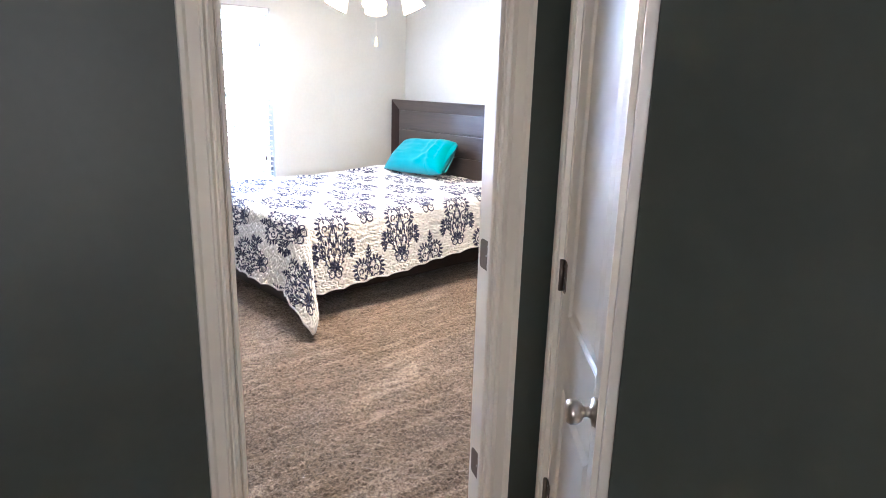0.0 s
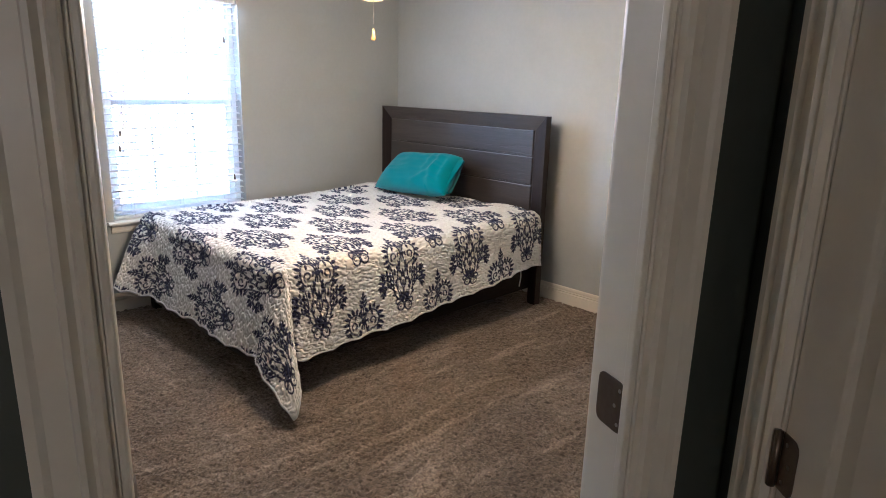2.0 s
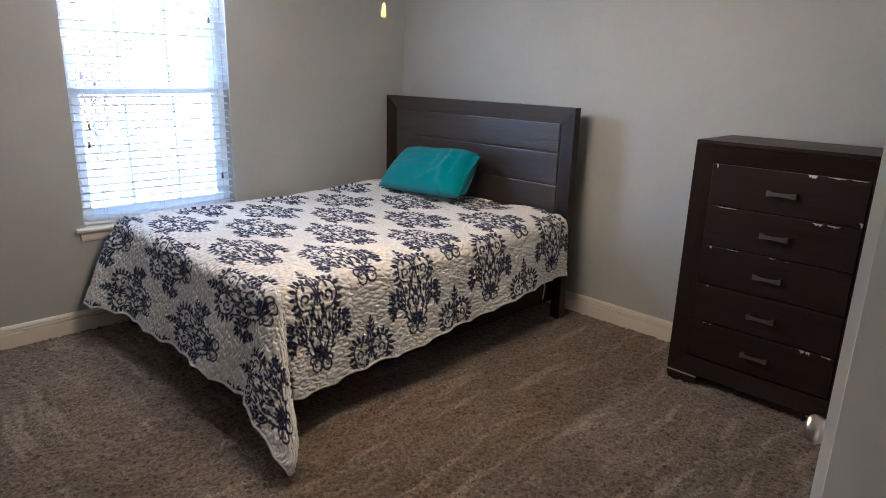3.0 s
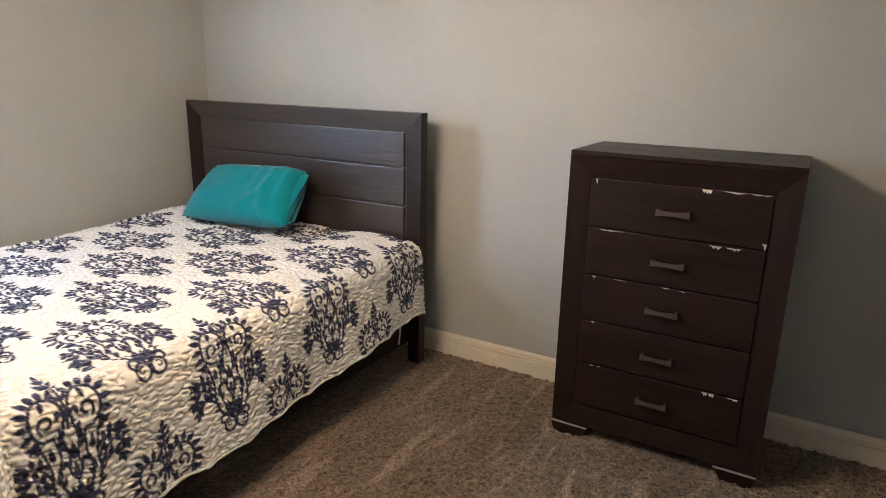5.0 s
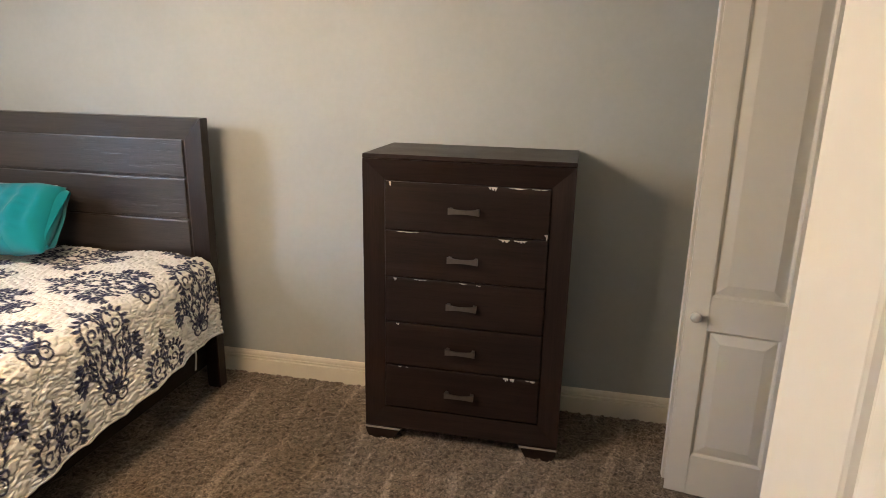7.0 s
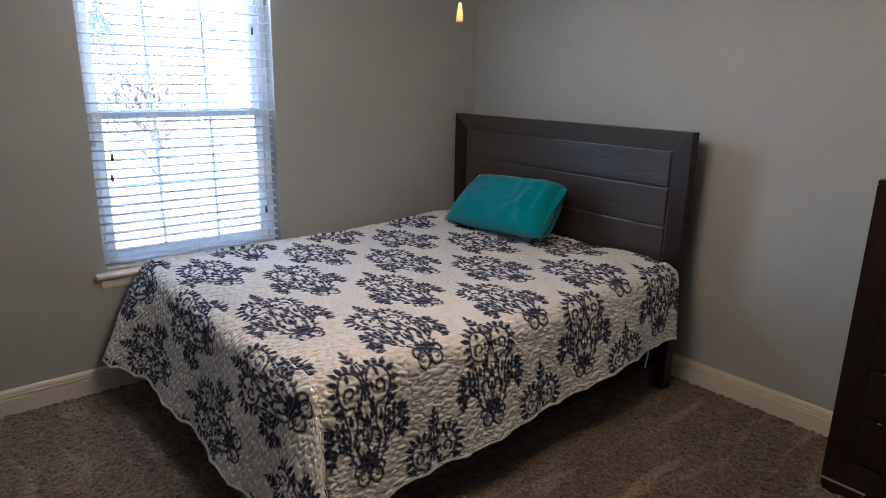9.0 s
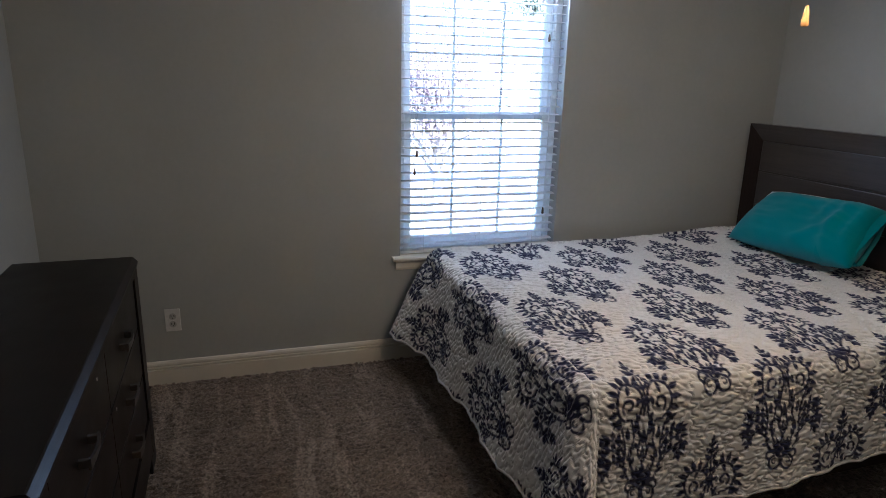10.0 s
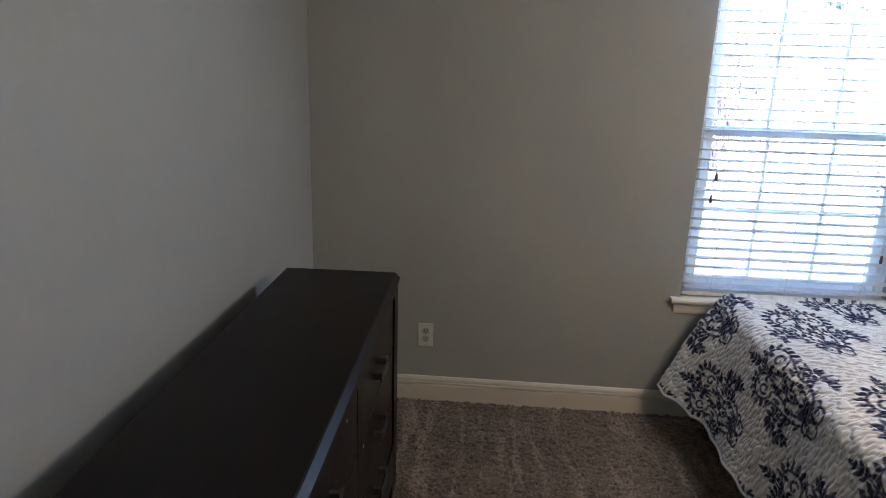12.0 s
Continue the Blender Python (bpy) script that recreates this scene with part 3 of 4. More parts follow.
box(bm, (-0.066, WY0 + 0.006, WZ1 - 0.045), (-0.010, WY1 - 0.006, WZ1 - 0.002), 0.003, 1)
part("headrail", bm, SLAT, blind)
bm = bmesh.new()
box(bm, (-0.064, WY0 + 0.008, WZ0 + 0.006), (-0.014, WY1 - 0.008, WZ0 + 0.024), 0.004, 2)
part("bottom_rail", bm, SLAT, blind)
bm = bmesh.new()
arc = [(-0.025 + 0.05 * k / 6, 0.0035 * (1 - (k / 3 - 1) ** 2)) for k in range(7)]
prism(bm, arc + [(p, q - 0.0030) for p, q in arc[::-1]], WY0 + 0.008, WY1 - 0.008, 1)
bmesh.ops.recalc_face_normals(bm, faces=bm.faces)
slat_mesh = bpy.data.meshes.new("slat")
bm.to_mesh(slat_mesh)
bm.free()
slat_mesh.materials.append(SLAT)
n_slats = 31
for k in range(n_slats):
    z = WZ0 + 0.05 + (WZ1 - 0.07 - WZ0 - 0.05) * k / (n_slats - 1)
    s = new("slat", slat_mesh)
    s.parent = blind
    s.matrix_parent_inverse = blind.matrix_basis.inverted()
    s.matrix_basis = pose(-0.039, 0, z, 0, 1.0 + 1.5 * math.sin(k * 2.3), 0)
for y in (WY0 + 0.13, wy, WY1 - 0.13):
    for dx in (-0.066, -0.012):
        bm = bmesh.new()
        tube(bm, [(dx, y, WZ1 - 0.045), (dx, y + 0.001, (WZ0 + WZ1) / 2), (dx, y, WZ0 + 0.02)], 0.0011, 5)
        part("ladder_cord", bm, CORD, blind)
for y, z in ((WY0 + 0.085, 1.115), (WY0 + 0.075, 1.02), (WY1 - 0.10, 1.70), (WY1 - 0.075, 0.79)):
    bm = bmesh.new()
    tube(bm, [(-0.007, y, WZ1 - 0.05), (-0.006, y + 0.003, (z + WZ1) / 2), (-0.007, y, z + 0.02)], 0.0010, 5)
    c = part("pull_cord", bm, CORD, blind)
    bm = bmesh.new()
    lathe(bm, [(0.002, 0.022), (0.0045, 0.016), (0.006, 0.002), (0.0065, -0.012), (0.004, -0.016)], 12, pose(-0.007, y, z))
    part("tassel", bm, TASSEL, c, "brown wooden tassel", True)

# ---- outlet ----
outlet = thing("wall_outlet", (0.003, 1.534, 0.331), "white duplex power outlet on the grey wall", "outlet")
bm = bmesh.new()
box(bm, (0.0, 1.499, 0.274), (0.006, 1.569, 0.388), 0.0025, 2)
part("cover_plate", bm, PLASTIC, outlet)
for dz in (-0.0195, 0.0195):
    bm = bmesh.new()
    lathe(bm, [(0.0165, 0.0), (0.0165, 0.0022), (0.0155, 0.003)], 20, pose(0.006, 1.534, 0.331 + dz, 0, 90))
    sock = part("socket", bm, SOCKET, outlet)
    for dy in (-0.0065, 0.0065):
        bm = bmesh.new()
        box(bm, (0.0088, 1.534 + dy - 0.0014, 0.331 + dz - 0.002), (0.0096, 1.534 + dy + 0.0020, 0.331 + dz + 0.009))
        part("slot", bm, SLOT, sock)
    bm = bmesh.new()
    lathe(bm, [(0.0028, 0), (0.0028, 0.0008)], 10, pose(0.0088, 1.534, 0.331 + dz - 0.0075, 0, 90))
    part("slot", bm, SLOT, sock)
bm = bmesh.new()
lathe(bm, [(0.0035, 0), (0.0035, 0.001)], 10, pose(0.006, 1.534, 0.331, 0, 90))
part("screw", bm, PLASTIC, outlet)

# ---- bed ----
BX0, BX1, HBY = 0.05, 1.684, 4.763
bed = thing("bed_frame", (0.87, 3.8, 0), "espresso wooden queen bed frame with a panelled headboard", "bed")


def wooden(name, lo, hi, mat=ESPRESSO_BED, bev=0.003, parent=None, label="", seg=1):
    bm = bmesh.new()
    box(bm, lo, hi, bev, seg)
    return part(name, bm, mat, parent, label)


HBT, HBB = 1.276, 0.30
hb = wooden("headboard", (BX0 + 0.03, HBY + 0.016, HBB), (BX1 - 0.03, HBY + 0.05, HBT - 0.02), ESPRESSO_BED, 0.002, bed, "espresso headboard with three horizontal planks")
# mitred, sloping rim: inner edge recessed
FR = 0.092


def rim(axis_pts, mat):
    bm = bmesh.new()
    A = [bm.verts.new(p) for p in axis_pts]
    for f in ((0, 1, 2, 3), (4, 7, 6, 5), (0, 4, 5, 1), (1, 5, 6, 2), (2, 6, 7, 3), (3, 7, 4, 0)):
        bm.faces.new([A[i] for i in f])
    return part("rim", bm, mat, hb)


yf, yi, yb = HBY - 0.004, HBY + 0.014, HBY + 0.050
rim([(BX0, yf, HBT), (BX1, yf, HBT), (BX1 - FR, yi, HBT - FR), (BX0 + FR, yi, HBT - FR), (BX0, yb, HBT), (BX1, yb, HBT), (BX1 - FR, yb, HBT - FR), (BX0 + FR, yb, HBT - FR)], ESPRESSO_BED)
for xo, xi in ((BX0, BX0 + FR), (BX1, BX1 - FR)):
    rim([(xo, yf, HBT), (xi, yi, HBT - FR), (xi, yi, 0.30), (xo, yf, 0.30), (xo, yb, HBT), (xi, yb, HBT - FR), (xi, yb, 0.30), (xo, yb, 0.30)], ESPRESSO_UP)
for z0, z1 in ((1.016, HBT - FR - 0.004), (0.826, 1.006), (0.55, 0.816)):
    wooden("plank", (BX0 + FR + 0.012, HBY + 0.006, z0), (BX1 - FR - 0.012, HBY + 0.03, z1), ESPRESSO_BED, 0.004, hb, seg=2)
for x0, x1 in ((BX0 + 0.004, BX0 + 0.07), (BX1 - 0.07, BX1 - 0.004)):
    wooden("leg", (x0, HBY - 0.002, 0.0), (x1, HBY + 0.058, 0.302), ESPRESSO_UP, 0.003, bed)
# rails take the blacker dresser wood, standing in for shade under the quilt hem
for x0 in (BX0 + 0.06, BX1 - 0.088):
    wooden("side_rail", (x0, 2.87, 0.115), (x0 + 0.025, HBY - 0.004, 0.36), DRESSER, 0.003, bed)
wooden("footboard", (BX0 + 0.005, 2.815, 0.05), (BX1 - 0.005, 2.865, 0.40), ESPRESSO_BED, 0.004, bed)
for x0, x1 in ((BX0 + 0.005, BX0 + 0.075), (BX1 - 0.075, BX1 - 0.005)):
    bm = bmesh.new()
    prism(bm, [(x0, 0.13), (x1, 0.13), (x1 - 0.012, 0.0), (x0 + 0.012, 0.0)], 2.812, 2.868, 1)
    part("leg", bm, ESPRESSO_UP, bed)
for k in range(9):
    y = 3.0 + k * 0.205
    wooden("slat", (BX0 + 0.06, y, 0.285), (BX1 - 0.06, y + 0.07, 0.305), ESPRESSO_BED, 0.002, bed)
box_x0, box_x1 = 0.10, 1.622
bm = bmesh.new()
box(bm, (box_x0, 2.875, 0.306), (box_x1, HBY - 0.012, 0.605), 0.045, 4)
tagged(part("mattress", bm, SHEET, None, "white mattress under the patterned quilt", True), category="mattress")


# ---- quilt ----
def damask():
    """One ornament as a small grid of ink, 0..1: v up the stem, u across."""
    n, W, Hh = 240, 0.38, 0.58
    vv, uu = np.meshgrid(np.linspace(-Hh / 2, Hh / 2, n), np.linspace(-W / 2, W / 2, n), indexing="ij")
    ink = np.zeros((n, n))
    soft = 0.0022

    def leaf(u, v, length, width, ang):
        c, s = math.cos(ang), math.sin(ang)
        for k in (1, -1):
            du, dv = k * uu - u, vv - v
            p, q = du * c + dv * s, -du * s + dv * c
            x = np.clip(p / length, 0, 1)
            half = width * np.sqrt(np.maximum(x, 0)) * (1 - x) * 2.0
            d = np.where((p < 0) | (p > length), 1.0, np.abs(q) - half)
            ink[:] = np.maximum(ink, np.clip(0.5 - d / soft, 0, 1))

    def stroke(pts, w0, w1):
        m = len(pts)
        for i in range(m - 1):
            (u0, v0), (u1, v1) = pts[i], pts[i + 1]
            L2 = (u1 - u0) ** 2 + (v1 - v0) ** 2 + 1e-9
            for k in (1, -1):
                x = np.clip(((k * uu - u0) * (u1 - u0) + (vv - v0) * (v1 - v0)) / L2, 0, 1)
                d = np.hypot(k * uu - u0 - x * (u1 - u0), vv - v0 - x * (v1 - v0)) - (w0 + (w1 - w0) * (i + x) / m)
                ink[:] = np.maximum(ink, np.clip(0.5 - d / soft, 0, 1))

    def curve(pts, w0, w1):
        """A smooth line through a few points."""
        P = [pts[0]] + list(pts) + [pts[-1]]
        line = []
        for a, b, c, d in zip(P, P[1:], P[2:], P[3:]):
            for k in range(6):
                x = k / 6
                line.append(tuple(0.5 * (2 * q + (r - p) * x + (2 * p - 5 * q + 4 * r - e) * x * x + (3 * q - p - 3 * r + e) * x ** 3) for p, q, r, e in zip(a, b, c, d)))
        stroke(line + [pts[-1]], w0, w1)
        return line + [pts[-1]]

    def ring(u, v, ru, rv, a0, a1, w0, w1, shrink=0.0):
        n_ = 22
        return curve([(u + ru * (1 - shrink * k / n_) * math.cos(a0 + (a1 - a0) * k / n_), v + rv * (1 - shrink * k / n_) * math.sin(a0 + (a1 - a0) * k / n_)) for k in range(0, n_ + 1, 2)], w0, w1)

    pen = 0.0054
    # bow at the foot
    ring(0.028, -0.232, 0.025, 0.028, 2.4, -3.4, pen, pen)
    ring(0.031, -0.228, 0.012, 0.013, 2.0, -2.6, 0.004, 0.003, 0.5)
    curve([(0.006, -0.208), (0.030, -0.192), (0.056, -0.188), (0.064, -0.206), (0.053, -0.218)], pen, pen)
    leaf(0.0, -0.205, 0.046, 0.013, -math.pi / 2)
    # fan of dark petals above the bow
    for a, L in ((1.57, 0.085), (1.22, 0.080), (0.86, 0.066), (0.48, 0.050)):
        leaf(0.002, -0.200, L, 0.0155, a)
    # vase of long petals
    outer = curve([(0.018, -0.205), (0.052, -0.176), (0.074, -0.120), (0.070, -0.060), (0.080, -0.005), (0.094, 0.040)], pen, 0.0048)
    inner = curve([(0.014, -0.180), (0.042, -0.135), (0.050, -0.085), (0.038, -0.030), (0.046, 0.030)], pen, 0.0044)
    core = curve([(0.0, -0.120), (0.018, -0.085), (0.012, -0.035), (0.022, 0.015), (0.012, 0.060)], 0.0052, 0.0042)
    for line, sides in ((outer, (-0.75,)), (inner, (0.7,)), (core, (-0.7,))):
        for k in range(8, len(line), 6):
            d = math.atan2(line[k][1] - line[k - 1][1], line[k][0] - line[k - 1][0])
            for turn in sides:
                leaf(*line[k], 0.030, 0.0105, d + turn)
    for u, v, L, a in ((0.0, -0.108, 0.050, 1.57), (0.056, -0.105, 0.050, 1.75), (0.0, -0.050, 0.056, 1.57), (0.058, -0.035, 0.048, 1.45), (0.030, 0.000, 0.044, 1.60)):
        leaf(u, v, L, L * 0.27, a)
    # drooping side sprays
    for pts in (((0.070, -0.110), (0.096, -0.070), (0.122, -0.048), (0.150, -0.056), (0.163, -0.084)),
                ((0.062, -0.135), (0.092, -0.108), (0.116, -0.092), (0.136, -0.100), (0.146, -0.122)),
                ((0.072, -0.078), (0.098, -0.034), (0.122, -0.016), (0.146, -0.022))):
        line = curve(pts, pen, 0.0046)
        for k in range(6, len(line), 4):
            d = math.atan2(line[k][1] - line[k - 1][1], line[k][0] - line[k - 1][0])
            leaf(*line[k], 0.038, 0.0120, d + 0.75)
            if k > 12:
                leaf(*line[k], 0.030, 0.0100, d - 0.8)
        leaf(*line[-1], 0.036, 0.0120, d)
    # twin round scrolls, wreathed with leaves that stand outwards
    ring(0.056, 0.092, 0.048, 0.060, -1.7, 3.7, pen, pen)
    ring(0.060, 0.082, 0.024, 0.028, -0.9, 4.6, pen, 0.006, 0.6)
    leaf(0.054, 0.146, 0.034, 0.0115, -1.35)
    leaf(0.022, 0.105, 0.034, 0.0110, -1.2)
    for k in range(8):
        a = -0.75 + k * 0.42
        leaf(0.056 + 0.050 * math.cos(a), 0.092 + 0.063 * math.sin(a), 0.041, 0.0140, a - 0.15)
    leaf(0.100, 0.030, 0.034, 0.0110, 0.35)
    # crown
    curve([(0.0, 0.045), (0.0, 0.150), (0.0, 0.232)], 0.0048, 0.0038)
    for v, L in ((0.080, 0.032), (0.128, 0.030), (0.178, 0.040), (0.205, 0.038), (0.230, 0.026)):
        leaf(0.002, v, L, L * 0.30, 0.85)
    leaf(0.0, 0.236, 0.042, 0.0120, math.pi / 2)
    return ink, W * 0.90, Hh * 0.99


INK, MW, MH = damask()


def printed(s, t):
    """How much ink lies at s metres across and t metres along the spread-out quilt."""
    best = np.zeros_like(s)
    for odd in (0, 1):
        a = (s - 0.44 - 0.3425 * odd) / 0.685
        b = (t - 3.53 - 0.265 * odd) / 0.53
        v, u = -(a - np.round(a)) * 0.685, (b - np.round(b)) * 0.53
        i = np.clip(((v / MH + 0.5) * (INK.shape[0] - 1)), 0, INK.shape[0] - 1.001)
        j = np.clip(((u / MW + 0.5) * (INK.shape[1] - 1)), 0, INK.shape[1] - 1.001)
        i0, j0 = i.astype(int), j.astype(int)
        fi, fj = i - i0, j - j0
        val = (INK[i0, j0] * (1 - fi) + INK[i0 + 1, j0] * fi) * (1 - fj) + (INK[i0, j0 + 1] * (1 - fi) + INK[i0 + 1, j0 + 1] * fi) * fj
        val = np.where((np.abs(v) > MH / 2) | (np.abs(u) > MW / 2), 0, val)
        best = np.maximum(best, val)
    return best


def wavy(a, b, seed):
    """Smooth pseudo-random waves in -1..1."""
    r = np.random.default_rng(seed)
    out = np.zeros_like(a)
    for _ in range(7):
        k, ph = r.normal(0, 1, 2), r.random() * 6.28
        out += np.sin(k[0] * a + k[1] * b + ph)
    return out / 4.0


def make_quilt():
    step, TOP, R = 0.0041, 0.632, 0.068
    x0, x1, y0, y1 = 0.085, 1.624, 2.851, HBY - 0.02
    DR, DL, DF = 0.525, 0.14, 0.510
    s_lin = np.arange(x0 - DL, x1 + DR + 1e-6, step)
    t_lin = np.arange(y0 - DF, y1 + 1e-6, step)
    S, T = np.meshgrid(s_lin, t_lin, indexing="ij")
    # scalloped hem: the outer band is drawn in a little
    hem_s = 0.016 * np.abs(np.sin(T * math.pi / 0.17))
    hem_t = 0.016 * np.abs(np.sin(S * math.pi / 0.17))
    short = 1 - 0.21 * np.clip((T - 3.1) / 1.5, 0, 1)
    ox = np.maximum(S - x1, 0) * (1 - hem_s / DR) * short - np.maximum(x0 - S, 0)
    oy = np.maximum(y0 - T, 0) * (1 - hem_t / DF)
    right, left = np.maximum(ox, 0), np.maximum(-ox, 0)
    side = right + left
    r = np.hypot(side, oy)
    phi = np.arctan2(oy, side + 1e-9)                      # 0: long side, 90 degrees: foot
    bend = R * math.pi / 2
    out = np.where(r < bend, R * np.sin(np.minimum(r, bend) / R), R)
    down = np.where(r < bend, R * (1 - np.cos(np.minimum(r, bend) / R)), R + (r - bend))
    hang = np.clip((r - bend) / 0.35, 0, 1.6)
    corner = np.sin(2 * phi) ** 2 * (side > 0) * (oy > 0)
    lean = np.clip((0.75 - S) / 0.65, 0, 1) ** 2 * np.sin(phi) ** 2     # the foot end stands out towards the window
    flare = 0.028 + 0.050 * np.sin(phi) ** 2 + 0.13 * corner * (ox > 0)
    fold = 0.012 * np.sin(T * 9.0 + 1.0) * (oy <= 0) + 0.013 * np.sin(S * 11.0) * (side <= 0)
    out = out + hang * (flare + fold) + 0.09 * lean * np.sqrt(hang)
    down = down * (1 - 0.05 * hang * (1 - corner)) * (1 + 0.02 * lean) * (1 - 0.13 * corner)
    dirx = np.where(ox >= 0, np.cos(phi) * (1 + 0.35 * corner), -np.cos(phi) * 0.30)
    diry = -np.sin(phi) * (1 - 0.30 * corner * (ox > 0))
    X = np.clip(S, x0, x1) + np.where(r > 0, dirx * out, 0)
    Y = np.clip(T, y0, y1) + np.where(r > 0, diry * out, 0)
    Z = TOP - down
    inside = np.clip(np.minimum.reduce([S - x0, x1 - S, T - y0]) / 0.10, 0, 1)
    Z = Z + 0.010 * wavy(S * 4, T * 4, 3) * inside - 0.014 * (1 - inside) * (r == 0)
    Z = Z + 0.004 * wavy(S * 16, T * 16, 8) + 0.035 * np.exp(-((S - 0.27) / 0.10) ** 2 - ((T - 4.56) / 0.13) ** 2)
    # the head end of the hanging side stands out over the rail
    head = np.clip((T - 3.9) / 0.75, 0, 1)
    head = head * head * (3 - 2 * head)
    Z = Z + 0.030 * head
    X = X + 0.016 * head * np.clip(right / 0.06, 0, 1)
    # window side: the cloth rides on the narrow gap beside the wall
    X = np.maximum(X, 0.022)
    # meandering quilting lines
    w = wavy(S * 112, T * 66, 11) + 0.5 * wavy(S * 170, T * 110, 12)
    stitch = np.clip(np.abs(w) * 1.6, 0, 1)
    puff = 0.0040 * stitch
    nx, ny = S.shape
    gx = np.stack([np.gradient(a, axis=0) for a in (X, Y, Z)], -1)
    gy = np.stack([np.gradient(a, axis=1) for a in (X, Y, Z)], -1)
    nrm = np.cross(gx, gy)
    nrm /= np.linalg.norm(nrm, axis=-1, keepdims=True) + 1e-12
    co = np.stack([X, Y, Z], -1) + nrm * puff[..., None]
    co[..., 2] = np.maximum(co[..., 2], 0.02)
    keep_ink = printed(S, T)
    border = np.minimum.reduce([S - s_lin[0], s_lin[-1] - S, T - t_lin[0]])
    keep_ink = keep_ink * (border > 0.010)
    i = (np.arange(nx - 1)[:, None] * ny + np.arange(ny - 1)[None, :]).ravel()
    q = np.stack([i, i + ny, i + ny + 1, i + 1], 1)
    me = bpy.data.meshes.new("quilt")
    me.vertices.add(nx * ny)
    me.vertices.foreach_set("co", co.reshape(-1))
    me.loops.add(q.size)
    me.loops.foreach_set("vertex_index", q.ravel())
    me.polygons.add(len(q))
    me.polygons.foreach_set("loop_start", np.arange(0, q.size, 4))
    me.update()
    me.validate()
    for name, data in (("print", keep_ink), ("stitch", stitch)):
        a = me.attributes.new(name, "FLOAT", "POINT")
        a.data.foreach_set("value", data.ravel().astype(np.float32))
    me.polygons.foreach_set("use_smooth", np.ones(len(q), bool))
    me.materials.append(QUILT)
    rim_pts = np.concatenate([co[0, ::-3], co[::3, 0], co[-1, ::3]])
    ob = tagged(new("quilt", me), "white quilted bedspread with navy damask print spread over the bed", "quilt")
    sol = ob.modifiers.new("thickness", "SOLIDIFY")
    sol.thickness, sol.offset = 0.006, -1.0
    bm = bmesh.new()
    tube(bm, [tuple(p) for p in rim_pts], 0.0048, 6)
    part("binding", bm, NAVY, ob, "pale bound edge", True)
    return ob


make_quilt()


# ---- pillows ----
# soft folds as lines across the case, with width and height
FOLDS = [(0.55, 0.95, 0.72, -0.9, 0.07, 0.022), (0.80, 0.9, 0.95, -0.8, 0.05, 0.020), (0.20, -0.9, 0.60, 0.2, 0.08, 0.013), (-0.2, 0.9, 0.5, 0.1, 0.09, -0.012), (-0.9, 0.2, -0.3, -0.5, 0.08, 0.012), (0.3, 0.95, 0.42, -0.3, 0.06, 0.010)]


def pillow(name, w, d, h, m, mat, label, seed, plump=0.42, flap=0.0):
    n = 56
    bm = bmesh.new()
    grid = {}
    for side in (1, -1):
        for i in range(n + 1):
            for j in range(n + 1):
                a, b = 2 * i / n - 1, 2 * j / n - 1
                edge = i in (0, n) or j in (0, n)
                if side < 0 and edge:
                    grid[side, i, j] = grid[1, i, j]
                    continue
                x = a * w / 2 * (1.0 - 0.055 * b - 0.03 * b * b * (a < 0))
                y = b * d / 2 * (1 - 0.05 * abs(a) ** 3)
                end = 1 - abs(a) ** (7 if a > 0 else 3)
                full = (max(0, end) * max(0, 1 - b ** 4)) ** plump
                crease = 0.016 * noise.noise((1.6 * a, 1.6 * b, seed)) + 0.007 * noise.noise((4 * a + 2 * b, 5 * b, seed + 7))
                for a0, b0, a1, b1, wd, up in FOLDS:
                    L2 = (a1 - a0) ** 2 + (b1 - b0) ** 2
                    k = ((a - a0) * (a1 - a0) + (b - b0) * (b1 - b0)) / L2
                    off = ((a - a0) * (b1 - b0) - (b - b0) * (a1 - a0)) / math.sqrt(L2)
                    off += 0.05 * math.sin(5 * k + seed)
                    crease += 0.9 * up * math.exp(-(off / wd / 1.3) ** 2) * math.exp(-((k - 0.5) / 0.45) ** 4)
                z = side * (h / 2 * full + crease * full * (side > 0)) + flap * 0.022 * math.sin(4.2 * b + 0.6) * max(0, (a - 0.7) / 0.3) ** 1.5
                grid[side, i, j] = bm.verts.new((x, y, z))
    for side in (1, -1):
        for i in range(n):
            for j in range(n):
                q = [grid[side, i, j], grid[side, i + 1, j], grid[side, i + 1, j + 1], grid[side, i, j + 1]]
                bm.faces.new(q if side > 0 else q[::-1])
    ob = part(name, bm, mat, None, label, True)
    ob.matrix_basis = m
    return tagged(ob, category="pillow")


teal = pillow("pillow", 0.72, 0.35, 0.17, pose(0.728, 4.54, 0.822, 46, -3, 0), TEAL, "wrinkled teal pillow leaning on the headboard", 1.0, 0.58, 0.0)
# loose open end of the pillow case, drawn over the pillow and falling flat past its end
bm = bmesh.new()
rings, around = [], 48
for i in range(15):
    k = i / 14
    ring_ = []
    for j in range(around):
        a = 2 * math.pi * j / around
        ca, sa = math.cos(a), math.sin(a)
        sag = 0.014 * noise.noise((1.8 * ca, 1.8 * sa, 2.2 * k + 3)) * k + 0.005 * math.sin(3 * a + 2 * k) * k
        ry, rz = 0.174 - 0.034 * k * k + sag, 0.087 - 0.062 * k ** 1.4 + 0.6 * sag
        x = 0.215 + 0.155 * k - 0.012 * k * ca + 0.008 * k * math.sin(2 * a)
        ring_.append(bm.verts.new((x, ry * math.copysign(abs(ca) ** 0.7, ca) + 0.004 * k * k, rz * math.copysign(abs(sa) ** 0.8, sa) - 0.014 * k)))
    rings.append(ring_)
